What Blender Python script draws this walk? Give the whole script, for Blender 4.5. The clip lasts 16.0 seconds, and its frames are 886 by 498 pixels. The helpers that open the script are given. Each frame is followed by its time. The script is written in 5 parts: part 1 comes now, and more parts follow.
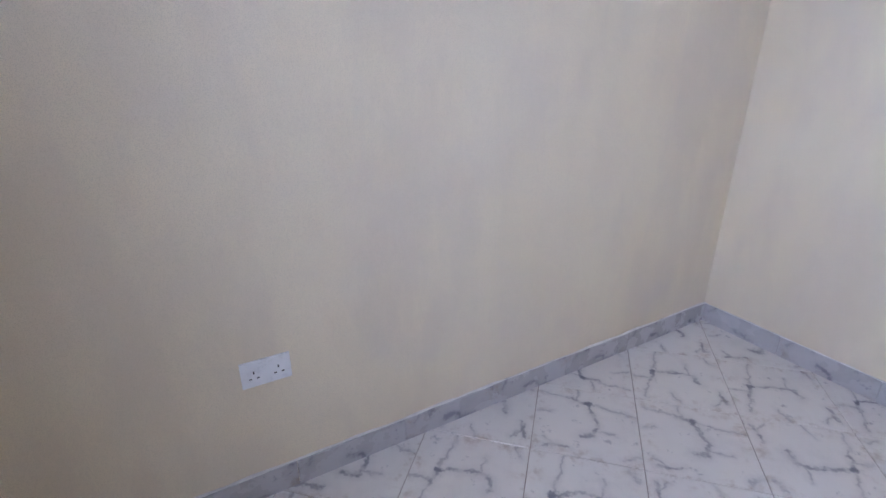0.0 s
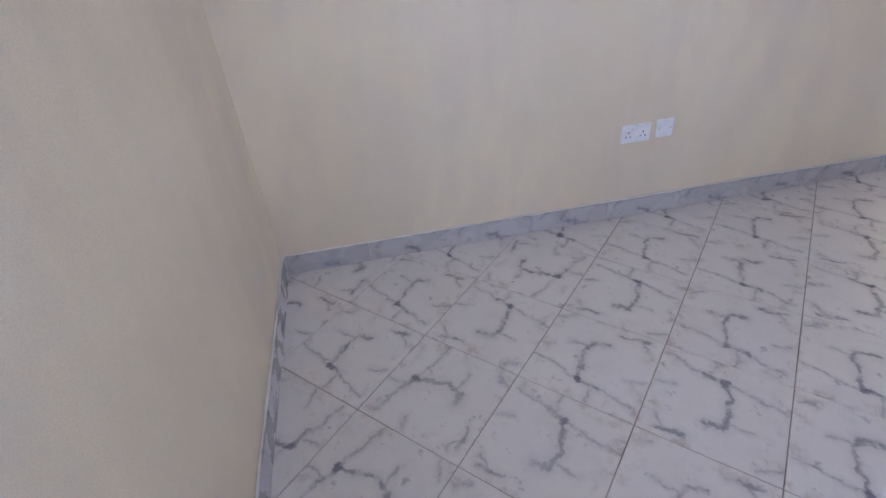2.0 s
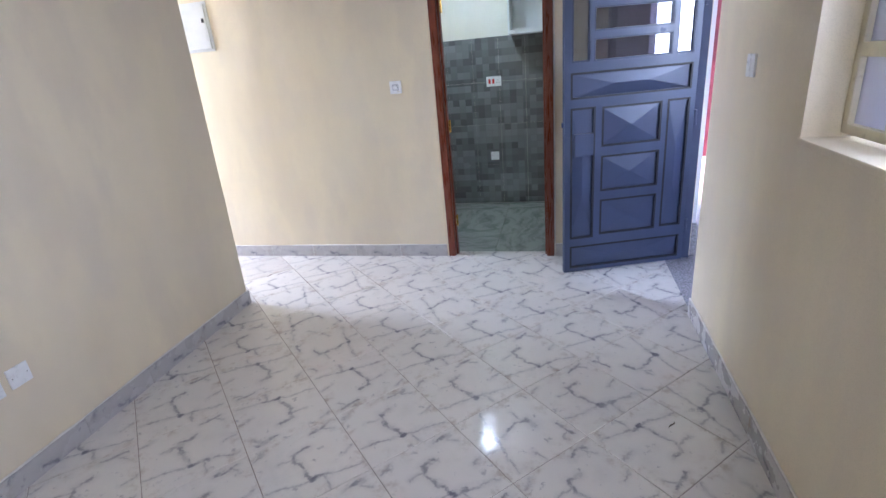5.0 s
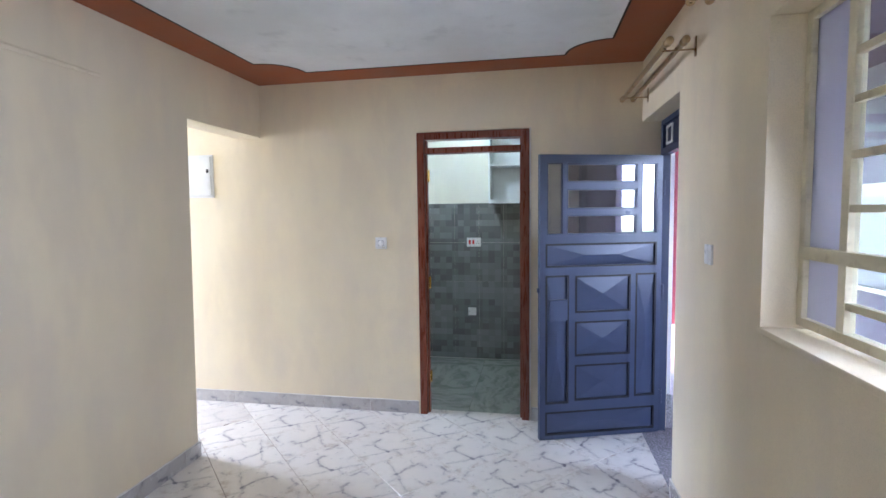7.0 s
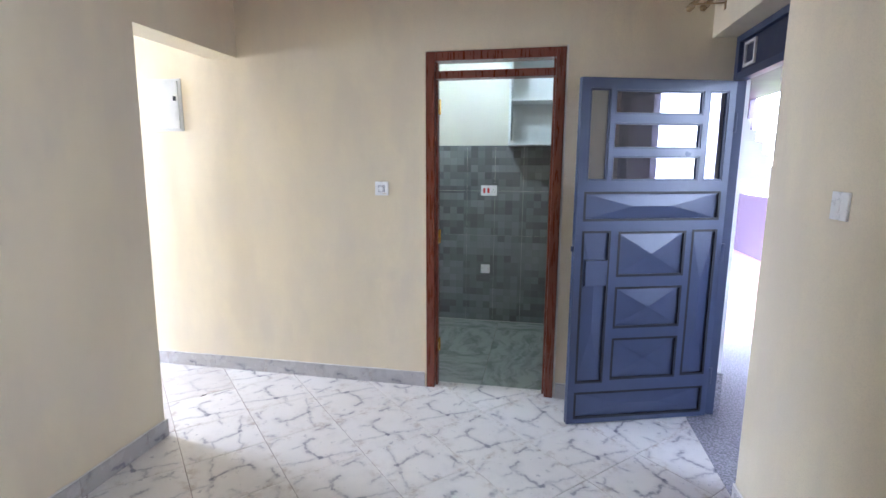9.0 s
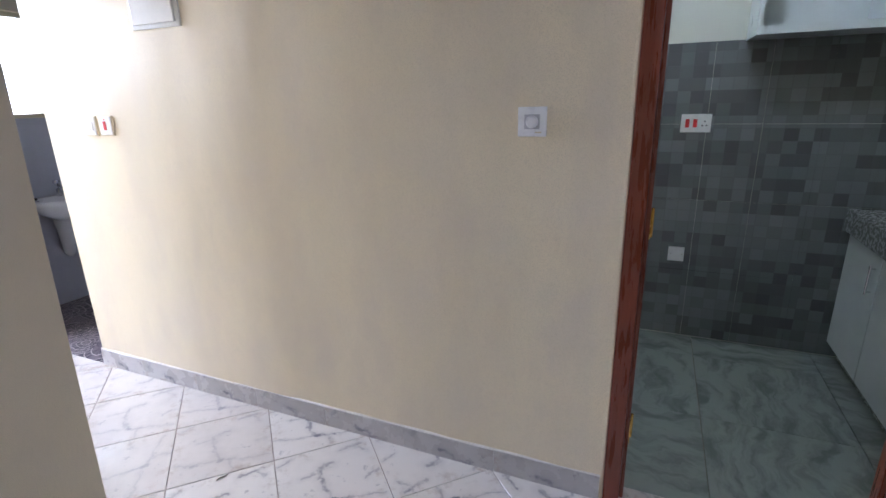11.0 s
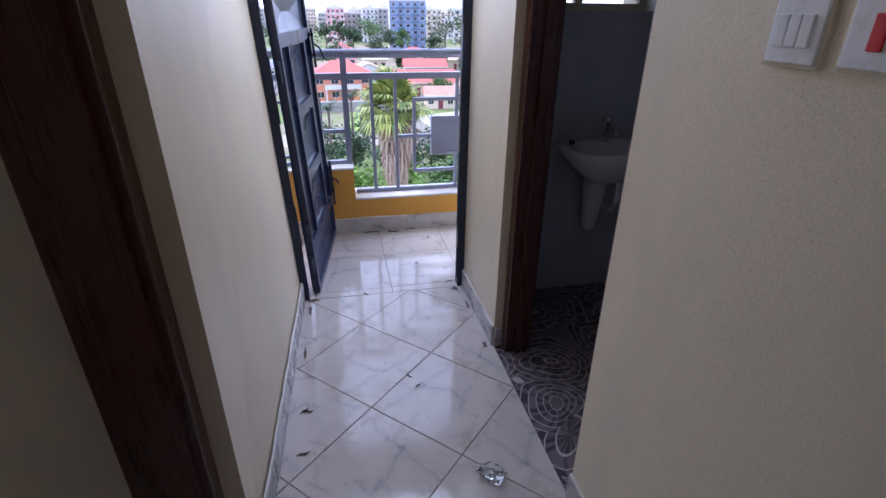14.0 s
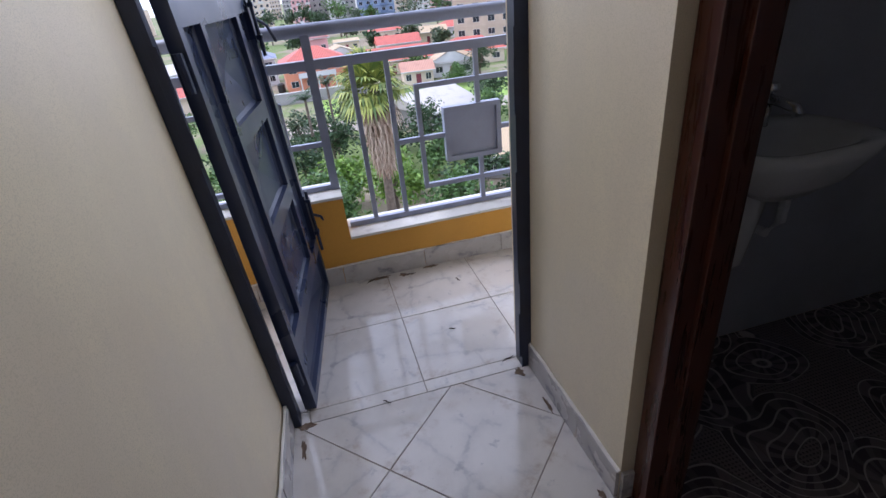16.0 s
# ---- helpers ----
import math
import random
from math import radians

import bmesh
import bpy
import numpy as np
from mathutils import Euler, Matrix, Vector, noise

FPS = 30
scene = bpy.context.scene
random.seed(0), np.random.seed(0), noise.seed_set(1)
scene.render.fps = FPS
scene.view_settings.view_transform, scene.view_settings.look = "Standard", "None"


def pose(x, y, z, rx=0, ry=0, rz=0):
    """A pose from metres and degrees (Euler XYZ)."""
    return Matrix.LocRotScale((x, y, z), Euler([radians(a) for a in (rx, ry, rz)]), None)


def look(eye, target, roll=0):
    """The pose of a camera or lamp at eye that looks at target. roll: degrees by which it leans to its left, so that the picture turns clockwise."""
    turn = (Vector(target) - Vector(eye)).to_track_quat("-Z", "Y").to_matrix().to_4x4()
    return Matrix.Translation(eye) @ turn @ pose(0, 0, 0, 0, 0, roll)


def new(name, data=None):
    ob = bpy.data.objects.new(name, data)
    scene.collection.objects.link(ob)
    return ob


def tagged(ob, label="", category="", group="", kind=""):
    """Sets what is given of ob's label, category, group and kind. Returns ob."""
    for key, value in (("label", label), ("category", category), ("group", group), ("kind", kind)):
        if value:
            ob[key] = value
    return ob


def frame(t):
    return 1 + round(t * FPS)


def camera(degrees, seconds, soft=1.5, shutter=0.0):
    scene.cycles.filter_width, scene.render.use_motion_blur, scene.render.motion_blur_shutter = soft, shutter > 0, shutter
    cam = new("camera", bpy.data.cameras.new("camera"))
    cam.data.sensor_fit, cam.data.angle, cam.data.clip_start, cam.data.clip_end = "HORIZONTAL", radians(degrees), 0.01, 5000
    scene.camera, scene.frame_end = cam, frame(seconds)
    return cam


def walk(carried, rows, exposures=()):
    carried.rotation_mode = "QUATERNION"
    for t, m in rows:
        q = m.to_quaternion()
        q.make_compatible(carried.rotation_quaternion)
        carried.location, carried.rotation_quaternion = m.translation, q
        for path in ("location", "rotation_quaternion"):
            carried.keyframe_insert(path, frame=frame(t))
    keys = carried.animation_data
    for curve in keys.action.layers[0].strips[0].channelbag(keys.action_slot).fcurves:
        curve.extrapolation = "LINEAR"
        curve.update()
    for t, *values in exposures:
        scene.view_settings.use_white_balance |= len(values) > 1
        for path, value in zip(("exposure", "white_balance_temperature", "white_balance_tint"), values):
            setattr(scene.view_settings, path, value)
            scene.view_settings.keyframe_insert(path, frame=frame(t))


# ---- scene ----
cam = camera(83.8, 16.0)
PATH = [
    (0, (2.415, -0.061, 1.369), (1.487, -1.668, 0.622), -0.1),
    (0.5, (2.34, -0.432, 1.343), (1.016, -1.596, 0.4), -1.5),
    (1, (2.232, -0.704, 1.323), (0.645, -1.302, 0.263), -2.2),
    (1.5, (2.084, -0.862, 1.353), (0.414, -1.124, 0.284), -5.6),
    (2, (1.972, -0.969, 1.371), (0.349, -0.714, 0.23), -4.8),
    (2.5, (1.938, -1.024, 1.397), (0.508, -0.243, 0.238), -2.8),
    (3, (2.015, -0.961, 1.411), (0.779, 0.134, 0.283), -2.7),
    (3.5, (2.076, -0.916, 1.422), (0.974, 0.374, 0.363), -3.6),
    (4, (2.11, -0.891, 1.435), (1.223, 0.589, 0.424), -4.4),
    (4.5, (2.14, -0.869, 1.447), (1.492, 0.791, 0.539), -5.2),
    (5, (2.161, -0.851, 1.505), (1.705, 0.961, 0.792), -5.3),
    (5.2, (2.165, -0.849, 1.521), (1.753, 1.005, 0.894), -5.3),
    (7.3, (2.152, -0.867, 1.572), (1.786, 1.097, 1.477), -0.3),
    (7.5, (2.141, -0.857, 1.572), (1.768, 1.107, 1.498), -0.1),
    (8, (2.157, -0.762, 1.561), (1.765, 1.197, 1.469), 0.4),
    (8.2, (2.147, -0.706, 1.554), (1.767, 1.252, 1.416), 0.7),
    (10.3, (1.582, 0.747, 1.433), (1.19, 2.627, 0.876), -0.4),
    (10.5, (1.512, 0.896, 1.433), (1.077, 2.762, 0.858), -0.8),
    (11, (1.353, 1.261, 1.418), (0.594, 3.018, 0.838), -1.4),
    (11.5, (1.102, 1.587, 1.391), (0.062, 3.165, 0.736), -0.5),
    (12, (0.808, 1.818, 1.362), (-0.493, 3.14, 0.612), 0.0),
    (12.5, (0.509, 2.062, 1.343), (-1.06, 3.013, 0.548), -0.7),
    (13, (0.134, 2.167, 1.338), (-1.545, 2.889, 0.525), -1.1),
    (13.5, (-0.207, 2.205, 1.362), (-1.931, 2.76, 0.514), -1.1),
    (14, (-0.526, 2.218, 1.354), (-2.285, 2.601, 0.484), 0.7),
    (14.5, (-0.818, 2.19, 1.326), (-2.601, 2.346, 0.434), -0.1),
    (15, (-1.051, 2.113, 1.297), (-2.844, 2.058, 0.412), -1.1),
    (15.5, (-1.298, 2.125, 1.281), (-3.093, 2.087, 0.4), -2.2),
    (16, (-1.538, 2.268, 1.244), (-3.252, 2.651, 0.288), -6.0),
]
# brightness and white balance as the clip's camera sets them
EXPOSURES = [(0, 4.75, 4750, 24), (0.6, 4.55, 4800, 23), (2.0, 4.45, 4950, 24), (3.0, 4.4, 5050, 23), (3.5, 4.35, 5100, 23), (4.5, 4.6, 5150, 20), (5, 4.55, 5100, 19), (7.5, 4.6, 5150, 16), (8, 4.65, 5150, 16), (10.5, 4.2, 5250, 17), (11, 3.8, 5200, 20), (11.5, 3.4, 5050, 24), (12.0, 2.9, 4950, 24), (12.5, 1.85, 5150, 26), (13.0, 1.4, 5100, 25), (13.5, 1.2, 5100, 26), (14.0, 1.1, 5100, 27), (14.5, 0.95, 5250, 29), (15.0, 0.85, 5300, 27), (15.5, 0.55, 5400, 22), (16, 0.7, 5450, 21)]
walk(cam, [(t, look(e, a, r)) for t, e, a, r in PATH], EXPOSURES)
SKY, SUN, KITCHEN, WINDOW, BALCONY = 0.15, 1.2, 0.065, 1.0, 4.0

# ---- light ----
world = bpy.data.worlds.new("overcast_sky")
scene.world = world
world.use_nodes = True
wn, wl = world.node_tree.nodes, world.node_tree.links
sky = wn.new("ShaderNodeTexSky")
sky.sky_type, sky.sun_disc = "NISHITA", False
sky.sun_elevation, sky.sun_rotation = radians(55), radians(200)
sky.air_density, sky.dust_density = 1.0, 4.0
cloud = wn.new("ShaderNodeMix")
cloud.data_type = "RGBA"
cloud.inputs[0].default_value = 0.8
cloud.inputs[7].default_value = (9.0, 9.3, 9.8, 1)
wl.new(sky.outputs[0], cloud.inputs[6])
wl.new(cloud.outputs[2], wn["Background"].inputs[0])
wn["Background"].inputs[1].default_value = SKY
sun = new("sun", bpy.data.lights.new("sun", "SUN"))
sun.data.energy, sun.data.angle, sun.data.color = SUN, radians(25), (1, 0.97, 0.92)
sun.matrix_world = look((0, 0, 30), (12, 16, 0))


def bulb_light(name, x, y, z, watts, color):
    lamp = new(name, bpy.data.lights.new(name, "POINT"))
    lamp.data.energy, lamp.data.color, lamp.data.shadow_soft_size = watts, color, 0.03
    lamp.location = (x, y, z)
    return lamp


def opening_light(name, at, across, tall, watts, color):
    """Stands in an opening for the sky beyond it."""
    lamp = new(name, bpy.data.lights.new(name, "AREA"))
    lamp.data.shape, lamp.data.size, lamp.data.size_y = "RECTANGLE", across, tall
    lamp.data.energy, lamp.data.color = watts, color
    lamp.matrix_world = at
    return lamp


opening_light("window_sky_light", look((3.06, 0.10, 1.70), (0.9, -0.1, 0.9)), 0.66, 0.78, WINDOW, (1.0, 0.98, 0.97))
opening_light("balcony_sky_light", look((-2.86, 2.42, 1.945), (-0.9, 2.25, 0.8)), 0.77, 0.30, BALCONY, (0.97, 0.98, 1.0))
bulb_light("kitchen_bulb_light", 1.43, 3.40, 2.36, KITCHEN, (0.86, 1.0, 0.93))


# ---- materials ----
class Nodes:
    """Short ways to wire a node material."""

    def __init__(self, name):
        self.mat = bpy.data.materials.new(name)
        self.mat.use_nodes = True
        self.t = self.mat.node_tree
        self.out = self.t.nodes["Principled BSDF"]

    def put(self, sock, v):
        if v is None:
            return
        if isinstance(v, bpy.types.NodeSocket):
            self.t.links.new(v, sock)
        else:
            sock.default_value = v

    def node(self, kind, *ins, **props):
        n = self.t.nodes.new("ShaderNode" + kind)
        for k, v in props.items():
            setattr(n, k, v)
        for i, v in enumerate(ins):
            self.put(n.inputs[i], v)
        return n

    def m(self, op, a, b=None, c=None):
        return self.node("Math", a, b, c, operation=op).outputs[0]

    def v(self, op, a, b=None):
        n = self.node("VectorMath", a, b, operation=op)
        return n.outputs[1] if op in ("LENGTH", "DISTANCE", "DOT_PRODUCT") else n.outputs[0]

    def coords(self, which="Object"):
        return self.node("TexCoord").outputs[which]

    def noise(self, vec, scale, detail=3.0, rough=0.55):
        n = self.node("TexNoise")
        self.put(n.inputs["Vector"], vec)
        n.inputs["Scale"].default_value, n.inputs["Detail"].default_value = scale, detail
        n.inputs["Roughness"].default_value = rough
        return n

    def ramp(self, fac, stops):
        n = self.node("ValToRGB", fac)
        el = n.color_ramp.elements
        while len(el) < len(stops):
            el.new(0.5)
        for e, (p, c) in zip(el, stops):
            e.position, e.color = p, (*c, 1) if len(c) == 3 else c
        return n.outputs[0]

    def span(self, x, a, b, lo=0.0, hi=1.0):
        n = self.node("MapRange", x, a, b, lo, hi)
        n.interpolation_type = "SMOOTHSTEP"
        return n.outputs[0]

    def mix(self, f, a, b, how="MIX"):
        n = self.node("Mix", data_type="RGBA", blend_type=how)
        self.put(n.inputs[0], f)
        self.put(n.inputs[6], (*a, 1) if isinstance(a, tuple) and len(a) == 3 else a)
        self.put(n.inputs[7], (*b, 1) if isinstance(b, tuple) and len(b) == 3 else b)
        return n.outputs[2]

    def bump(self, height, strength=0.3, distance=0.01, normal=None):
        n = self.node("Bump")
        n.inputs["Strength"].default_value, n.inputs["Distance"].default_value = strength, distance
        self.put(n.inputs["Height"], height)
        self.put(n.inputs["Normal"], normal)
        return n.outputs[0]

    def done(self, color=None, rough=None, metal=None, normal=None, **more):
        o = self.out.inputs
        self.put(o["Base Color"], (*color, 1) if isinstance(color, tuple) and len(color) == 3 else color)
        self.put(o["Roughness"], rough)
        self.put(o["Metallic"], metal)
        self.put(o["Normal"], normal)
        for k, v in more.items():
            self.put(o[k.replace("_", " ")], v)
        return self.mat


def worn(name, color, rough=0.5, metal=0.0, var=0.15, scale=4.0, grain=120.0, bump=0.15, dist=0.002, dirt=None):
    """A surface with stains at a large scale and grain at a small one."""
    n = Nodes(name)
    p = n.coords()
    big, small = n.noise(p, scale, 4).outputs[0], n.noise(p, grain, 2).outputs[0]
    lo, hi = tuple(c * (1 - var) for c in color), tuple(min(1, c * (1 + var)) for c in color)
    col = n.mix(n.span(big, 0.3, 0.7), lo, hi)
    col = n.mix(n.m("MULTIPLY", n.span(small, 0.45, 0.75), 0.35), col, lo)
    if dirt:
        col = n.mix(n.m("MULTIPLY", n.span(n.noise(p, scale * 2.7, 5).outputs[0], 0.55, 0.75), 0.6), col, dirt)
    r = n.span(big, 0.2, 0.8, max(0.02, rough - 0.08), min(1, rough + 0.1))
    return n.done(col, r, metal, n.bump(small, bump, dist))


def plaster(name, color, rough=0.42):
    """Hand-rolled wall paint: soft waves in the plaster, roller grain, faint scuffs."""
    n = Nodes(name)
    p = n.coords()
    tall = n.v("MULTIPLY", p, (1.0, 1.0, 0.35))
    cloud_, waves, grain = n.noise(tall, 1.3, 3).outputs[0], n.noise(tall, 3.2, 2).outputs[0], n.noise(p, 260, 2).outputs[0]
    scuff = n.noise(n.v("MULTIPLY", p, (1, 1, 0.2)), 9, 5).outputs[0]
    d, l = tuple(c * 0.93 for c in color), tuple(min(1, c * 1.04) for c in color)
    col = n.mix(n.span(cloud_, 0.35, 0.65), d, l)
    col = n.mix(n.m("MULTIPLY", n.span(scuff, 0.62, 0.8), 0.25), col, tuple(min(1, c * 1.1 + 0.02) for c in color))
    col = n.mix(n.m("MULTIPLY", n.span(n.noise(p, 2.1, 6, 0.65).outputs[0], 0.58, 0.75), 0.18), col, tuple(c * 0.72 for c in color))
    roll = n.noise(n.v("MULTIPLY", p, (1, 1, 0.35)), 4.0, 4, 0.6).outputs[0]
    col = n.mix(n.m("MULTIPLY", n.span(roll, 0.42, 0.66), 0.5), col, tuple(c * k for c, k in zip(color, (0.84, 0.83, 0.90))))
    violet = n.noise(p, 2.4, 4, 0.6).outputs[0]
    col = n.mix(n.m("MULTIPLY", n.span(violet, 0.44, 0.66), 0.32), col, tuple(min(1, c * k) for c, k in zip(color, (0.86, 0.87, 1.02))))
    speck = n.noise(p, 480, 1).outputs[0]
    col = n.mix(n.m("MULTIPLY", n.span(speck, 0.46, 0.66), 0.75), col, tuple(c * 0.79 for c in color))
    nor = n.bump(waves, 0.6, 0.02)
    nor = n.bump(roll, 0.16, 0.006, nor)
    knobs = n.span(n.noise(p, 38, 4, 0.6).outputs[0], 0.52, 0.72)
    where = n.span(n.noise(p, 1.7, 3).outputs[0], 0.5, 0.68, 0.1, 1.0)
    nor = n.bump(n.m("MULTIPLY", knobs, where), 0.08, 0.0018, nor)
    nor = n.bump(grain, 0.13, 0.0012, nor)
    return n.done(col, n.span(cloud_, 0.3, 0.7, rough - 0.06, rough + 0.1), 0.0, nor)


def printed_marble(name, base, vein, blob, strength=1.0, rough=0.09, dust=0.4):
    """The print of one glazed tile, drawn about the tile's own middle: a hooked vein, a dark knot and loose flecks."""
    n = Nodes(name)
    p = n.coords()
    ring = n.node("ObjectInfo").outputs["Random"]
    far_off = n.v("ADD", p, n.node("CombineXYZ", n.m("MULTIPLY", ring, 9.0), n.m("MULTIPLY", ring, 5.0), 0.0).outputs[0])
    w = n.noise(far_off, 13, 4, 0.6).outputs["Color"]
    w2 = n.noise(p, 70, 2).outputs["Color"]
    q = n.v("ADD", p, n.v("MULTIPLY", n.v("SUBTRACT", w, (0.5, 0.5, 0.5)), (0.066, 0.066, 0)))
    q = n.v("ADD", q, n.v("MULTIPLY", n.v("SUBTRACT", w2, (0.5, 0.5, 0.5)), (0.018, 0.018, 0)))
    q = n.v("MULTIPLY", q, (1, 1, 0))

    def seg(a, b, width):
        ab = (b[0] - a[0], b[1] - a[1], 0.0)
        l2 = ab[0] ** 2 + ab[1] ** 2
        pa = n.v("SUBTRACT", q, (a[0], a[1], 0.0))
        h = n.node("Math", n.m("DIVIDE", n.v("DOT_PRODUCT", pa, ab), l2), operation="ADD", use_clamp=True)
        h.inputs[1].default_value = 0.0
        s = n.node("VectorMath", ab, operation="SCALE")
        n.put(s.inputs["Scale"], h.outputs[0])
        return n.m("DIVIDE", n.v("DISTANCE", pa, s.outputs[0]), width)

    strokes = [((-0.012, -0.108), (-0.042, 0.022), 0.0085), ((-0.042, 0.022), (-0.030, 0.074), 0.0095), ((-0.030, 0.074), (0.024, 0.084), 0.0105),
               ((-0.012, -0.108), (0.056, -0.122), 0.009), ((0.056, -0.122), (0.175, -0.150), 0.0055), ((0.030, -0.118), (0.034, -0.188), 0.007),
               ((-0.190, -0.072), (-0.012, -0.108), 0.0055), ((-0.110, 0.052), (-0.036, 0.050), 0.006), ((0.064, 0.158), (0.150, 0.170), 0.0085),
               ((0.118, 0.168), (0.160, 0.120), 0.006), ((-0.185, 0.150), (-0.140, 0.175), 0.008), ((0.130, -0.040), (0.185, -0.020), 0.006)]
    main = faint = None
    for i, (a, b, width) in enumerate(strokes):
        s = seg(a, b, width)
        if i in (0, 1, 2, 3, 8):
            main = s if main is None else n.m("MINIMUM", main, s)
        else:
            faint = s if faint is None else n.m("MINIMUM", faint, s)
    d = n.m("MINIMUM", main, faint)
    line = n.m("MAXIMUM", n.span(main, 0.15, 1.5, 1, 0), n.span(faint, 0.1, 1.5, 0.6, 0))
    patchy = n.span(n.noise(far_off, 22, 3).outputs[0], 0.36, 0.58, 0.30, 1.0)
    knot = n.span(n.v("DISTANCE", q, (-0.012, -0.108, 0.0)), 0.008, 0.020, 1, 0)
    haze = n.span(d, 0.5, 4.5, 0.16, 0)
    fleck = n.span(n.noise(far_off, 17, 5, 0.68).outputs[0], 0.60, 0.70, 0, 0.55)
    soil = n.span(n.noise(n.v("ADD", p, n.node("CombineXYZ", ring, ring, 0.0).outputs[0]), 6, 5, 0.65).outputs[0], 0.80 - 0.8 * dust, 0.78, 0, dust)
    col = n.mix(n.noise(p, 5, 3).outputs[0], tuple(c * 0.95 for c in base), base)
    col = n.mix(n.m("MULTIPLY", ring, 0.12), col, tuple(c * 0.8 for c in base))
    col = n.mix(haze, col, vein)
    col = n.mix(n.m("MULTIPLY", n.m("MULTIPLY", line, patchy), 0.85 * strength), col, vein)
    col = n.mix(n.m("MULTIPLY", knot, 0.85 * strength), col, blob)
    col = n.mix(fleck, col, vein)
    col = n.mix(soil, col, tuple(c * 0.74 for c in base))
    ax = n.node("SeparateXYZ", n.v("ABSOLUTE", p))
    rim = n.span(n.m("MAXIMUM", ax.outputs[0], ax.outputs[1]), 0.12, 0.2)
    grime = n.span(n.noise(far_off, 14, 5, 0.7).outputs[0], 0.48, 0.72)
    col = n.mix(n.m("MULTIPLY", n.m("MULTIPLY", rim, grime), 0.62), col, (0.36, 0.27, 0.20))
    smear = n.noise(far_off, 8, 4).outputs[0]
    return n.done(col, n.span(smear, 0.3, 0.75, rough * 0.7, rough * 2.3), 0.0, n.bump(n.noise(p, 9, 2).outputs[0], 0.05, 0.003))


def streaked_marble(name, base, vein, rough=0.14):
    n = Nodes(name)
    p = n.coords()
    rnd = n.node("ObjectInfo").outputs["Random"]
    q = n.v("ADD", p, n.node("CombineXYZ", n.m("MULTIPLY", rnd, 7.0), n.m("MULTIPLY", rnd, 3.0), 0.0).outputs[0])
    q = n.v("ADD", q, n.v("MULTIPLY", n.noise(q, 3, 4).outputs["Color"], (0.35, 0.35, 0)))
    w = n.noise(n.v("MULTIPLY", q, (2.2, 8, 1)), 1.6, 5, 0.6).outputs[0]
    col = n.mix(n.span(w, 0.4, 0.7), base, vein)
    return n.done(col, n.span(n.noise(p, 6, 3).outputs[0], 0.3, 0.7, rough * 0.7, rough * 1.6), 0.0, None)


def mosaic_print(name):
    """Glazed wall tile printed as small squares of grey, with lighter rows."""
    n = Nodes(name)
    p = n.coords("Object")
    s = n.node("SeparateXYZ", p)
    cell = 0.065
    fx, fz = n.m("DIVIDE", s.outputs[0], cell), n.m("DIVIDE", s.outputs[2], cell)
    ix, iz = n.m("FLOOR", fx), n.m("FLOOR", fz)
    wn_ = n.node("TexWhiteNoise", n.node("CombineXYZ", ix, 0.0, iz).outputs[0], noise_dimensions="3D")
    row = n.node("TexWhiteNoise", n.node("CombineXYZ", n.m("FLOOR", n.m("DIVIDE", ix, 4.0)), 3.0, iz).outputs[0], noise_dimensions="3D")
    grey = n.ramp(wn_.outputs[0], [(0.0, (0.115, 0.12, 0.12)), (0.35, (0.15, 0.155, 0.155)), (0.7, (0.185, 0.195, 0.195)), (1.0, (0.235, 0.245, 0.245))])
    grey = n.mix(n.m("MULTIPLY", n.span(row.outputs[0], 0.62, 0.7), 0.5), grey, (0.29, 0.305, 0.305))
    bx, bz = n.m("ABSOLUTE", n.m("SUBTRACT", n.m("FRACT", fx), 0.5)), n.m("ABSOLUTE", n.m("SUBTRACT", n.m("FRACT", fz), 0.5))
    edge = n.span(n.m("MAXIMUM", bx, bz), 0.44, 0.5)
    col = n.mix(n.m("MULTIPLY", edge, 0.35), grey, (0.16, 0.16, 0.16))
    col = n.mix(n.m("MULTIPLY", n.noise(p, 160, 3).outputs[0], 0.25), col, (0.12, 0.12, 0.12))
    return n.done(col, 0.16, 0.0, n.bump(edge, 0.4, -0.002))


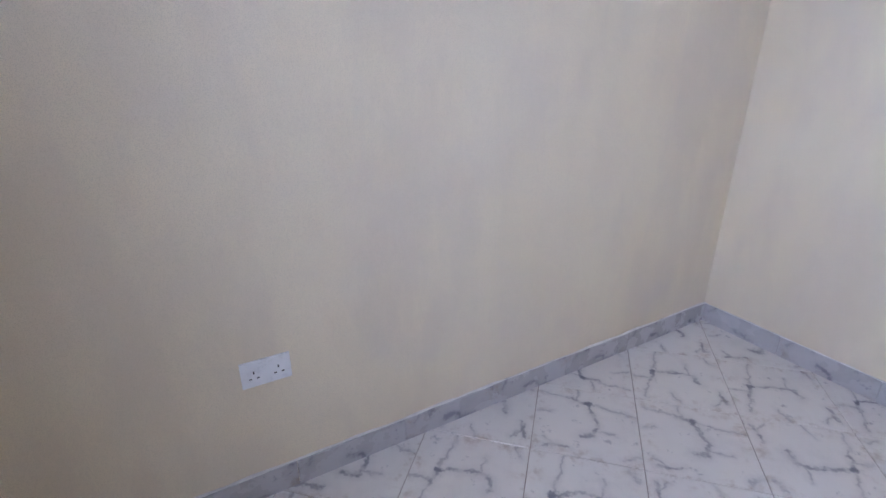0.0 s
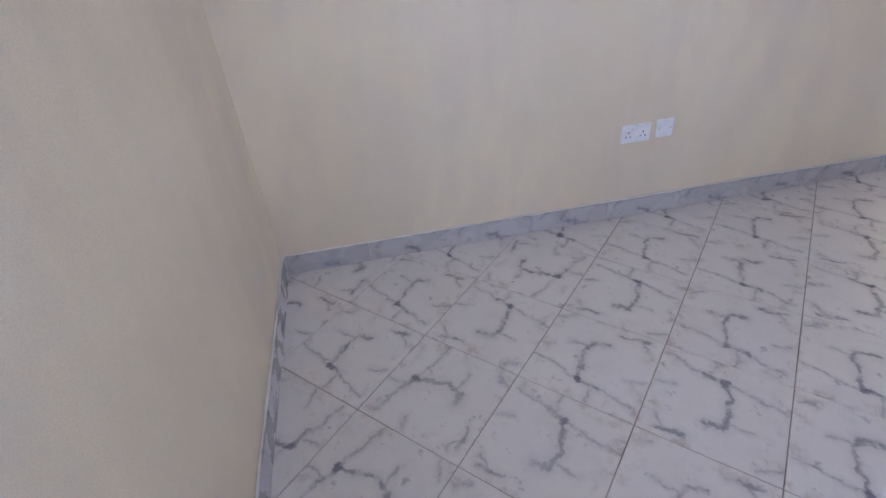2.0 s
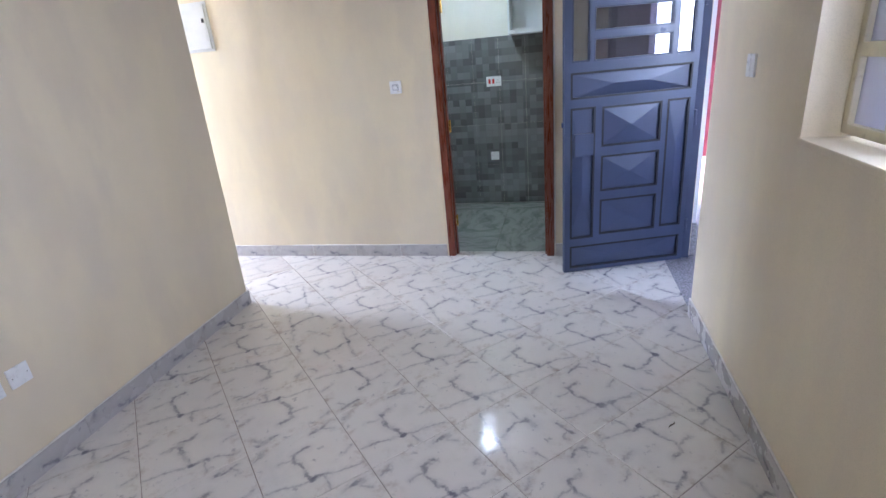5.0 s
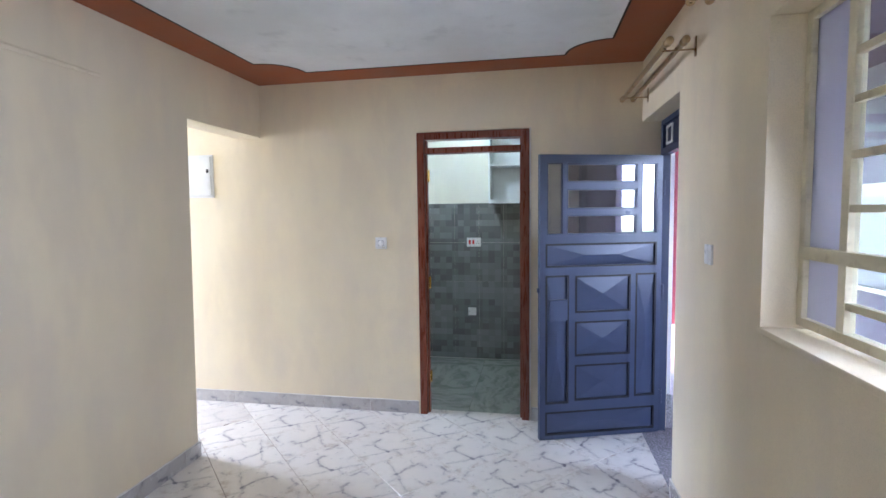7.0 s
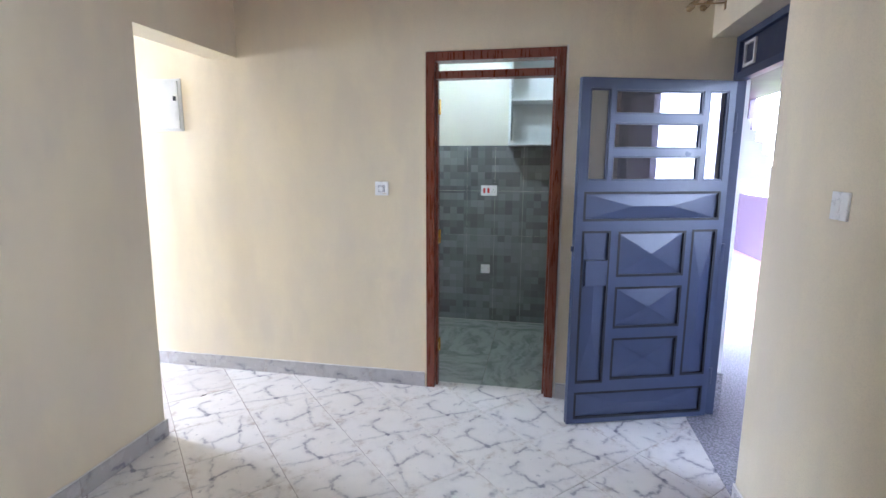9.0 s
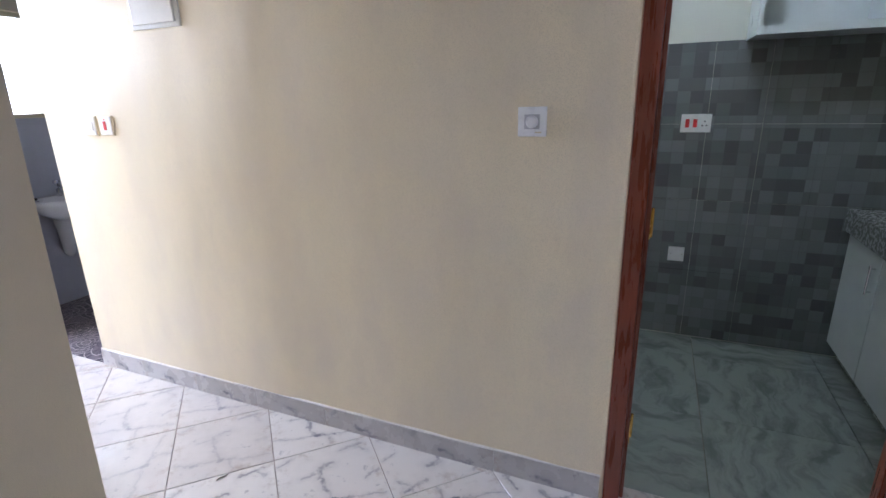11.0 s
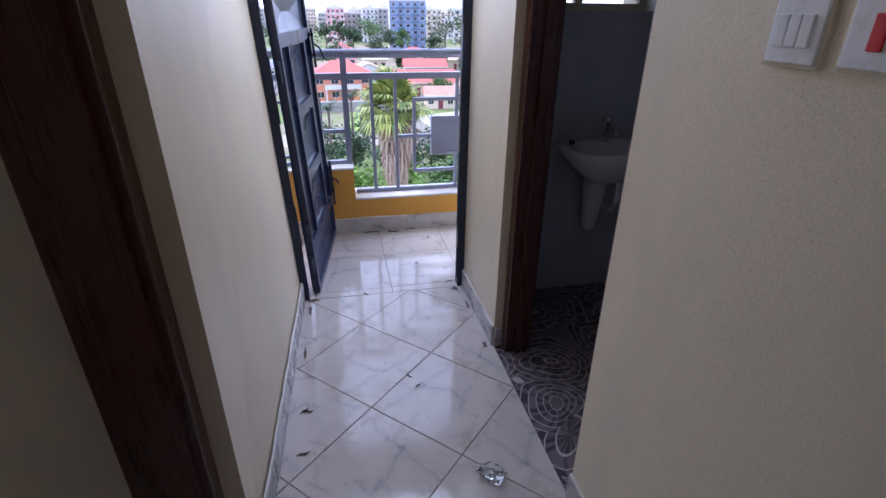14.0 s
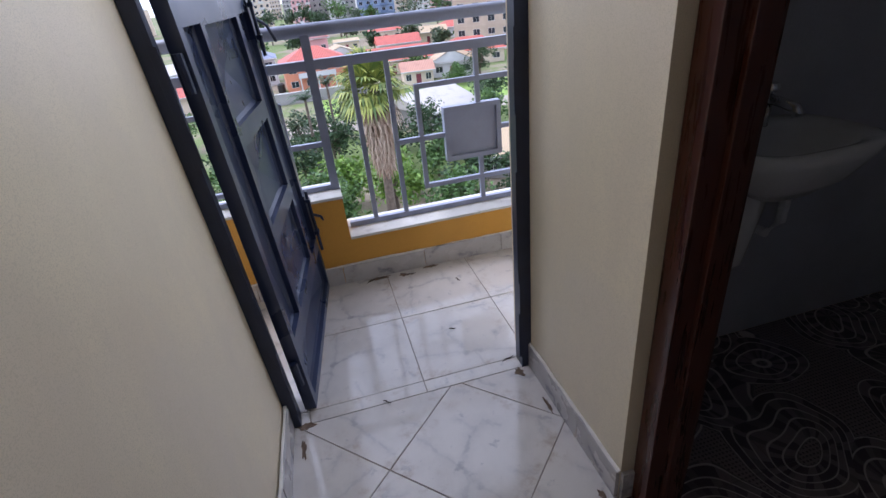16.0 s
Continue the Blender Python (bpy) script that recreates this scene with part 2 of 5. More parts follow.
def ringed_print(name):
    """Bathroom floor print: medallions of thin pale arcs with dark wedges between them, and dotted fields."""
    n = Nodes(name)
    p = n.coords("Object")
    flat = n.v("MULTIPLY", p, (1, 1, 0))
    warp = n.v("ADD", flat, n.v("MULTIPLY", n.noise(flat, 2.6, 1).outputs["Color"], (0.26, 0.26, 0)))
    vor = n.node("TexVoronoi", warp, feature="F1")
    vor.inputs["Scale"].default_value, vor.inputs["Randomness"].default_value = 3.6, 0.85
    d = vor.outputs["Distance"]
    rel = n.node("SeparateXYZ", n.v("SUBTRACT", warp, vor.outputs["Position"]))
    turn = n.m("MULTIPLY", n.m("ARCTAN2", rel.outputs[1], rel.outputs[0]), 5.4)
    ring = n.m("MULTIPLY", d, 11.0)
    arcs = n.span(n.m("ABSOLUTE", n.m("SUBTRACT", n.m("FRACT", ring), 0.5)), 0.03, 0.11, 1, 0)
    wedge = n.node("TexWhiteNoise", n.node("CombineXYZ", n.m("FLOOR", turn), n.m("FLOOR", n.m("ADD", ring, 0.5)), 0.0).outputs[0], noise_dimensions="3D")
    dots = n.node("TexVoronoi", flat, feature="F1")
    dots.inputs["Scale"].default_value, dots.inputs["Randomness"].default_value = 85, 0.15
    spot = n.span(dots.outputs["Distance"], 0.24, 0.36, 1, 0)
    field = n.m("MAXIMUM", n.span(d, 0.60, 0.62, 0, 1), n.span(d, 0.11, 0.13, 1, 0))
    col = n.mix(n.span(wedge.outputs[0], 0.35, 0.65), (0.06, 0.052, 0.070), (0.19, 0.16, 0.175))
    col = n.mix(field, col, (0.22, 0.19, 0.19))
    col = n.mix(n.m("MULTIPLY", spot, field), col, (0.06, 0.05, 0.07))
    pale = n.m("MULTIPLY", arcs, n.m("SUBTRACT", 1.0, field))
    col = n.mix(n.m("MULTIPLY", pale, 0.85), col, (0.60, 0.54, 0.51))
    return n.done(col, 0.3, 0.0, n.bump(pale, 0.2, 0.001))


def wood(name, color, rough=0.3):
    n = Nodes(name)
    p = n.coords()
    g = n.noise(n.v("MULTIPLY", p, (14, 14, 1.2)), 5, 5, 0.6).outputs[0]
    fine = n.noise(n.v("MULTIPLY", p, (60, 60, 2)), 8, 2).outputs[0]
    col = n.mix(n.span(g, 0.3, 0.7), tuple(c * 0.72 for c in color), color)
    col = n.mix(n.m("MULTIPLY", fine, 0.25), col, tuple(c * 0.6 for c in color))
    return n.done(col, n.span(g, 0.3, 0.7, rough - 0.08, rough + 0.12), 0.0, n.bump(fine, 0.15, 0.001), Coat_Weight=0.25)


def clear_glass(name, tint=(0.9, 0.95, 0.95), rough=0.02, ior=1.45):
    n = Nodes(name)
    return n.done(tint, rough, 0.0, n.bump(n.noise(n.coords(), 3, 1).outputs[0], 0.02, 0.01), Transmission_Weight=1.0, IOR=ior)


def ground_mat():
    n = Nodes("ground_cover")
    p = n.coords()
    big, mid, fine = n.noise(p, 0.03, 5).outputs[0], n.noise(p, 0.2, 5).outputs[0], n.noise(p, 3.0, 4).outputs[0]
    grass = n.mix(fine, (0.07, 0.11, 0.025), (0.17, 0.22, 0.06))
    earth = n.mix(fine, (0.17, 0.13, 0.085), (0.30, 0.25, 0.18))
    col = n.mix(n.span(n.m("ADD", n.m("MULTIPLY", big, 0.6), n.m("MULTIPLY", mid, 0.4)), 0.46, 0.58), grass, earth)
    return n.done(col, 0.95, 0.0, n.bump(fine, 0.6, 0.2))


def leaf_mat(name, a, b):
    n = Nodes(name)
    r = n.node("NewGeometry").outputs["Random Per Island"]
    col = n.mix(r, a, b)
    return n.done(col, 0.6, 0.0, None, Subsurface_Weight=0.0)


def facade(name, color, var=0.12):
    return worn(name, color, 0.85, 0.0, var, 0.25, 3.0, 0.2, 0.02)


def sheet_roof(name, color):
    n = Nodes(name)
    p = n.coords()
    s = n.node("SeparateXYZ", p)
    rib = n.m("SINE", n.m("MULTIPLY", s.outputs[1], 18.0))
    rust = n.span(n.noise(p, 0.7, 5).outputs[0], 0.5, 0.72)
    col = n.mix(n.m("MULTIPLY", rust, 0.5), color, tuple(c * 0.6 for c in color))
    return n.done(col, 0.55, 0.0, n.bump(rib, 0.5, 0.05))


M_WALL = plaster("cream_wall_paint", (0.84, 0.74, 0.53))
M_WALL_BATH = worn("grey_bath_tile", (0.48, 0.49, 0.53), 0.35, 0, 0.1, 2.5)
M_WALL_KIT = plaster("pale_kitchen_paint", (0.74, 0.72, 0.60))
M_CEIL = worn("white_ceiling_paint", (0.74, 0.76, 0.77), 0.8, 0, 0.07, 2.2, 90, 0.3, 0.003, dirt=(0.55, 0.57, 0.58))
M_BROWN = worn("brown_cornice_paint", (0.30, 0.085, 0.025), 0.55, 0, 0.1, 3)
M_BLACK = worn("black_line_paint", (0.02, 0.017, 0.015), 0.6)
M_TILE = printed_marble("printed_marble_tile", (0.79, 0.755, 0.70), (0.27, 0.26, 0.28), (0.18, 0.175, 0.21))
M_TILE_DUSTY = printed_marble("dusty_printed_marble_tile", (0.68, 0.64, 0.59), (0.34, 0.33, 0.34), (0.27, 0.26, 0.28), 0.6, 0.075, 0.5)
M_SKIRT = printed_marble("printed_marble_skirting", (0.54, 0.52, 0.51), (0.22, 0.21, 0.25), (0.16, 0.15, 0.19), 1.0, 0.2)
M_GROUT = worn("brown_grout", (0.34, 0.29, 0.24), 0.9, 0, 0.3, 3, dirt=(0.16, 0.12, 0.09))
M_CAULK = worn("white_caulk", (0.78, 0.75, 0.70), 0.7, 0, 0.08, 20)
M_KFLOOR = streaked_marble("green_grey_marble_tile", (0.40, 0.425, 0.385), (0.23, 0.26, 0.23))
M_MOSAIC = mosaic_print("mosaic_print_tile")
M_RINGS = ringed_print("ringed_floor_print")
M_WOOD = wood("red_brown_varnished_wood", (0.19, 0.040, 0.016))
M_STEEL = worn("blue_grey_gloss_paint", (0.042, 0.056, 0.108), 0.34, 0.0, 0.05, 3, 200, 0.12, 0.001)
M_STEEL_BALC = worn("blue_black_gloss_paint", (0.036, 0.050, 0.105), 0.3, 0.0, 0.08, 4, 200, 0.12, 0.001)
M_STEEL_DK = worn("dark_blue_gloss_paint", (0.016, 0.025, 0.062), 0.35, 0.0, 0.2, 6, 200, 0.12, 0.001)
# near-black that paints in the shade of the door grooves
M_GROOVE_SHADE = worn("groove_shade_black", (0.006, 0.007, 0.012), 0.5)
# darker copy of the varnished wood; the passage's shade is in its colour
M_WOOD_SHADE = wood("shade_darkened_wood", (0.080, 0.021, 0.010))
M_RAIL = worn("grey_rail_paint", (0.26, 0.285, 0.39), 0.4, 0.0, 0.1, 6)
M_WIN = worn("cream_steel_paint", (0.66, 0.60, 0.42), 0.45, 0, 0.1, 8, dirt=(0.4, 0.34, 0.22))
M_GLASS = clear_glass("window_glass")
M_TINTED = clear_glass("blue_tinted_glass", (0.36, 0.38, 0.46), 0.01, 2.1)
M_FROST = clear_glass("frosted_glass", (0.43, 0.425, 0.50), 0.45)
M_BRASS = worn("polished_brass", (0.75, 0.50, 0.14), 0.25, 1.0, 0.1, 20)
M_ROD = worn("antique_brass_rod", (0.45, 0.33, 0.18), 0.32, 0.9, 0.15, 20)
M_PLATE = worn("white_plastic_plate", (0.88, 0.88, 0.87), 0.3, 0, 0.03, 30)
M_CREAMP = worn("cream_plastic_surround", (0.70, 0.62, 0.44), 0.35, 0, 0.05, 30)
M_KNOB_SHADE = worn("knob_shade_grey", (0.50, 0.50, 0.52), 0.35, 0, 0.05, 30)
M_HOLE = worn("dark_socket_hole", (0.02, 0.02, 0.02), 0.6)
M_RED = worn("red_rocker", (0.60, 0.03, 0.03), 0.35)
M_YELLOW = plaster("ochre_parapet_paint", (0.72, 0.37, 0.05), 0.6)
M_CAP = worn("white_cement_cap", (0.70, 0.68, 0.63), 0.7, 0, 0.12, 6, dirt=(0.4, 0.38, 0.34))
M_CERAMIC = worn("white_ceramic", (0.80, 0.80, 0.78), 0.12, 0, 0.03, 8)
M_CHROME = worn("chrome", (0.72, 0.72, 0.74), 0.12, 1.0, 0.05, 20)
M_CABINET = worn("white_laminate", (0.70, 0.72, 0.72), 0.35, 0, 0.05, 3)
M_GRANITE = worn("speckled_granite", (0.30, 0.30, 0.29), 0.25, 0, 0.25, 60, 240)
M_TERRAZZO = worn("speckled_terrazzo", (0.28, 0.27, 0.29), 0.5, 0, 0.5, 90, 300)
M_MAROON = worn("maroon_paint", (0.16, 0.03, 0.045), 0.5)
M_ORANGE = worn("orange_brown_paint", (0.40, 0.08, 0.025), 0.5)
M_PINK = worn("pink_oxide_floor", (0.48, 0.26, 0.22), 0.6, 0, 0.15, 2)
M_LANDING = worn("white_landing_paint", (0.70, 0.70, 0.72), 0.7, 0, 0.06, 1.5)
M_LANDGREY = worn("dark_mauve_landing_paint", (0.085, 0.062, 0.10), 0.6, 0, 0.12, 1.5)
M_STICK = worn("dark_dry_twig", (0.07, 0.045, 0.03), 0.8)
M_PLASTIC = clear_glass("crumpled_plastic", (0.95, 0.97, 1.0), 0.15)
M_BULB = Nodes("lit_bulb")
M_BULB = M_BULB.done((0.9, 0.9, 0.9), 0.4, 0.0, None, Emission_Color=(0.9, 1.0, 0.95, 1), Emission_Strength=14.0)


# ---- building helpers ----
def bx(bm, x0, y0, z0, x1, y1, z1, bevel=0.0):
    """A box between two corners, added to bm, with its edges rounded if asked."""
    made = bmesh.ops.create_cube(bm, size=1)["verts"]
    for v in made:
        v.co = Vector((x0 + (v.co.x + 0.5) * (x1 - x0), y0 + (v.co.y + 0.5) * (y1 - y0), z0 + (v.co.z + 0.5) * (z1 - z0)))
    if bevel:
        edges = list({e for v in made for e in v.link_edges})
        bmesh.ops.bevel(bm, geom=edges, offset=bevel, segments=2, affect="EDGES", profile=0.7)
    return bm


def tube(bm, pts, radius, sides=8, caps=True):
    """A round bar along points."""
    rings = []
    for i, p in enumerate(pts):
        a, b = Vector(pts[max(0, i - 1)]), Vector(pts[min(len(pts) - 1, i + 1)])
        d = (b - a).normalized()
        u = d.cross(Vector((0, 0, 1)) if abs(d.z) < 0.9 else Vector((1, 0, 0))).normalized()
        w = d.cross(u)
        r = radius[i] if isinstance(radius, (list, tuple)) else radius
        rings.append([bm.verts.new(Vector(p) + (u * math.cos(2 * math.pi * k / sides) + w * math.sin(2 * math.pi * k / sides)) * r) for k in range(sides)])
    for a, b in zip(rings, rings[1:]):
        for k in range(sides):
            bm.faces.new((a[k], a[(k + 1) % sides], b[(k + 1) % sides], b[k]))
    if caps:
        bm.faces.new(rings[0][::-1])
        bm.faces.new(rings[-1])
    return bm


def ball(bm, c, r, squash=1.0, seg=12):
    made = bmesh.ops.create_uvsphere(bm, u_segments=seg, v_segments=seg // 2 + 2, radius=r)["verts"]
    for v in made:
        v.co = Vector((c[0] + v.co.x, c[1] + v.co.y, c[2] + v.co.z * squash))
    return bm


def prism(bm, outline, z0, z1):
    """A flat outline (x, y) pulled up from z0 to z1."""
    lo = [bm.verts.new((x, y, z0)) for x, y in outline]
    hi = [bm.verts.new((x, y, z1)) for x, y in outline]
    bm.faces.new(lo[::-1])
    bm.faces.new(hi)
    for i in range(len(lo)):
        j = (i + 1) % len(lo)
        bm.faces.new((lo[i], lo[j], hi[j], hi[i]))
    return bm


def mesh_of(name, bm, material, smooth=False):
    bmesh.ops.recalc_face_normals(bm, faces=bm.faces[:])
    me = bpy.data.meshes.new(name)
    bm.to_mesh(me)
    bm.free()
    me.materials.append(material)
    if smooth:
        me.polygons.foreach_set("use_smooth", [True] * len(me.polygons))
    return me


def part(name, bm, material, parent=None, label="", smooth=False):
    ob = new(name, mesh_of(name, bm, material, smooth))
    ob.parent = parent
    return tagged(ob, label)


def thing(name, label, category, group="", at=None):
    ob = new(name)
    ob.empty_display_size = 0.1
    if at is not None:
        ob.matrix_world = at
    return tagged(ob, label, category, group)


def setting(name, bm, material, label="", category=""):
    return tagged(part(name, bm, material), label, category, kind="structure")


def boxes(*rows, bevel=0.0):
    bm = bmesh.new()
    for r in rows:
        bx(bm, *r, bevel=bevel)
    return bm


# ---- the flat: walls, ceilings ----
H = 2.61          # storey height
N, S, E = 2.83, -1.41, 2.905
CS = 1.925        # corridor's south face
HEAD = 2.19
BF, BN = -2.25, -1.465      # far and near sides of the bathroom doorway


def overhang(bm):
    """The plaster round the passage's mouth leans out a little towards the top."""
    for v in bm.verts:
        if abs(v.co.y - CS) < 0.005:
            v.co.y += 0.022 * (v.co.z - 0.2)


bm = boxes((-0.20, S - 0.15, -0.02, 0, CS, H), (-0.20, CS, HEAD, 0, N, H))
overhang(bm)
setting("wall_west", bm, M_WALL, "cream painted plaster wall with an opening to the corridor", "wall")
setting("wall_south", boxes((0, S - 0.15, -0.02, E, S, H)), M_WALL, "cream painted plaster wall", "wall")
setting("wall_east", boxes((E, S - 0.15, -0.02, 3.10, 1.93, 1.175), (E, S - 0.15, 1.175, 3.10, -0.27, HEAD), (E, 0.93, 1.175, 3.10, 1.93, HEAD),
                           (E, S - 0.15, HEAD, 3.10, N, H)), M_WALL, "cream painted wall with a window and the entrance", "wall")
setting("wall_north", boxes((-2.70, N, -0.02, BF, N + 0.15, H), (BF, N, HEAD, BN, N + 0.15, H), (BN, N, -0.02, 1.285, N + 0.15, H),
                            (1.285, N, 2.18, 2.13, N + 0.15, H), (2.13, N, -0.02, 3.10, N + 0.15, H)), M_WALL, "cream painted wall with kitchen and bathroom doorways", "wall")
LEAN = 0.045      # the balcony opening's south side stands out of plumb


def lean(bm):
    for v in bm.verts:
        if abs(v.co.y - 1.980) < 0.05 and v.co.z > 0:
            v.co.y -= LEAN * v.co.z


JX, JN, CB = -1.435, -0.66, 1.980      # bedroom door's far and near jambs; the wall runs slightly askew to the balcony
bm = boxes((JN, CS - 0.2, -0.02, -0.20, CS, H))
overhang(bm)
bx(bm, JX, CS - 0.2, HEAD, JN, CS, H)
prism(bm, [(JX, CS - 0.2), (JX, CS), (-2.80, CB), (-2.80, CS - 0.2)], -0.02, H)
lean(bm)
setting("wall_corridor", bm, M_WALL, "cream painted corridor wall with a bedroom doorway", "wall")
# the opening is out of view, added to bring daylight to the bedroom doorway
setting("wall_bedroom", boxes((-1.64, S - 0.15, -0.02, JX, CS - 0.2, H), (JX, S - 0.15, -0.02, -0.20, S, 1.05), (JX, S - 0.15, 2.05, -0.20, S, H), (JX, S - 0.15, 1.05, -1.25, S, 2.05), (-0.60, S - 0.15, 1.05, -0.20, S, 2.05)), M_WALL, "cream painted bedroom wall with an unseen opening added to let in light", "wall")
bm = boxes((-2.95, S - 0.15, -0.02, -2.80, CB, H), (-2.95, CB, 2.14, -2.80, N, H), (-2.95, N, -0.02, -2.70, 4.75, 1.36), (-2.95, N, 1.36, -2.70, 3.02, 2.05),
                             (-2.95, 3.62, 1.36, -2.70, 4.75, 2.05), (-2.95, N, 2.05, -2.70, 4.75, H))
lean(bm)
setting("wall_facade", bm, M_WALL, "cream painted outer wall", "wall")
setting("wall_bathroom", boxes((-2.70, 4.60, -0.02, -1.05, 4.75, H), (-1.20, N + 0.15, -0.02, -1.05, 4.60, H)), M_WALL_BATH, "grey tiled bathroom wall", "wall")
setting("wall_bathroom_lining", boxes((-2.70, N + 0.15, 0, -2.685, 4.60, 1.36), (-2.70, N + 0.15, 1.36, -2.685, 3.02, 2.05), (-2.70, 3.62, 1.36, -2.685, 4.60, 2.05)), M_WALL_BATH, "grey glazed tile lining", "wall")
setting("wall_kitchen", boxes((0.55, 4.35, -0.02, 3.10, 4.50, H), (0.40, N + 0.15, -0.02, 0.55, 4.48, H), (2.95, N + 0.15, -0.02, 3.10, 4.33, H)), M_WALL_KIT, "pale painted kitchen wall", "wall")
setting("ceiling", boxes((-2.95, S - 0.15, H, 3.10, 4.75, H + 0.14)), M_CEIL, "white painted ceiling slab", "ceiling")
setting("floor_slab", boxes((-2.92, S - 0.15, -0.25, 3.10, 4.75, -0.021)), M_GROUT, "concrete floor slab", "floor")


# painted border of the ceiling: a brown band with scooped corners and a black line
def band(outer, inner, z0, z1):
    bm = bmesh.new()
    rings = [[bm.verts.new((x, y, z)) for x, y in ring] for ring, z in ((outer, z0), (inner, z0), (inner, z1), (outer, z1))]
    k = len(outer)
    for a, b in zip(rings, rings[1:] + rings[:1]):
        for i in range(k):
            bm.faces.new((a[i], a[(i + 1) % k], b[(i + 1) % k], b[i]))
    return bm


def scooped(off, r, n=9):
    """The inner outline, counter-clockwise from the north-west corner."""
    pts = []
    for cx, cy, a0, a1 in ((off, N - off, 0, -90), (off, S + off, 90, 0), (E - off, S + off, 180, 90), (E - off, N - off, 270, 180)):
        pts += [(cx + r * math.cos(radians(a0 + (a1 - a0) * k / n)), cy + r * math.sin(radians(a0 + (a1 - a0) * k / n))) for k in range(n + 1)]
    return pts


inner = scooped(0.275, 0.26)
setting("ceiling_border", boxes((0.001, S + 0.001, H - 0.008, E - 0.001, N - 0.001, H - 0.0005)), M_BROWN, "brown painted ceiling border with scooped corners", "ceiling trim")
setting("ceiling_border_line", band(inner, scooped(0.287, 0.26), H - 0.014, H - 0.002), M_BLACK, "thin black line round the ceiling border", "ceiling trim")
setting("ceiling_field", prism(bmesh.new(), scooped(0.281, 0.26), H - 0.012, H - 0.004), M_CEIL, "white painted middle of the ceiling", "ceiling")
bm = bmesh.new()
tube(bm, [(1.53, 1.27, H), (1.53, 1.27, H - 0.012), (1.53, 1.27, H - 0.05)], [0.055, 0.055, 0.035], 20)
rose = thing("ceiling_rose", "dark brown ceiling rose with an empty lamp holder", "light fitting", at=pose(0, 0, 0))
part("base", bm, worn("dark_brown_bakelite", (0.09, 0.04, 0.03), 0.35), rose, smooth=False)
part("holder", tube(bmesh.new(), [(1.53, 1.27, H - 0.05), (1.53, 1.27, H - 0.09)], 0.02, 14), M_HOLE, rose)


# ---- door frames ----
def wooden_frame(name, label, x0, x1, y0, y1, top, transom=None, finish=None):
    """A varnished frame in an opening of a wall along x; post width 5.5 cm, with a rebate."""
    f = tagged(thing(name, label, "door frame"), kind="structure")
    w, finish = 0.055, finish or M_WOOD
    for a, b in ((x0, x0 + w), (x1 - w, x1)):
        bm = boxes((a, y0, -0.005, b, y1, top), bevel=0.004)
        inn = b if a == x0 else a
        bx(bm, min(inn, inn + (0.014 if a == x0 else -0.014)), y0 + 0.045, -0.004, max(inn, inn + (0.014 if a == x0 else -0.014)), y1 - 0.02, top - w, bevel=0.003)
        part("post", bm, finish, f)
    part("head", boxes((x0 + w, y0, top - w, x1 - w, y1, top), bevel=0.004), finish, f)
    if transom:
        part("transom_bar", boxes((x0 + w, y0 + 0.01, transom, x1 - w, y1 - 0.01, transom + 0.045), bevel=0.004), finish, f)
    return f


kf = wooden_frame("door_frame_1", "red-brown varnished kitchen door frame with a transom light", 1.287, 2.128, N - 0.012, N + 0.10, 2.178, 2.02)
for z in (0.28, 1.03, 1.86):
    bm = boxes((1.3555, N + 0.040, z - 0.045, 1.3585, N + 0.078, z + 0.045), bevel=0.001)
    tube(bm, [(1.360, N + 0.082, z - 0.047), (1.360, N + 0.082, z + 0.047)], 0.006, 8)
    part("hinge", bm, M_BRASS, kf, "brass butt hinge")
# plaster lip that shows beside the frame
setting("trim_kitchen", boxes((1.274, N - 0.006, 0.0, 1.286, N + 0.02, 2.19), (1.274, N - 0.006, 2.18, 2.128, N + 0.02, 2.192), bevel=0.003), M_WALL, "cream plaster lip round the kitchen door frame", "trim")
setting("trim_kitchen_edge", boxes((2.129, N - 0.006, 0.0, 2.141, N + 0.02, 2.19), bevel=0.003), M_CAULK, "white filler along the kitchen door frame", "trim")
# these two frames take the wood darkened for shade
wooden_frame("door_frame_2", "red-brown varnished bathroom door frame, colour darkened for shade", BF + 0.003, BN - 0.003, N + 0.035, N + 0.15, 2.185, finish=M_WOOD_SHADE)
wooden_frame("door_frame_3", "red-brown varnished bedroom door frame, colour darkened for shade", JX + 0.003, JN - 0.003, CS - 0.205, CS - 0.044, 2.185, finish=M_WOOD_SHADE)


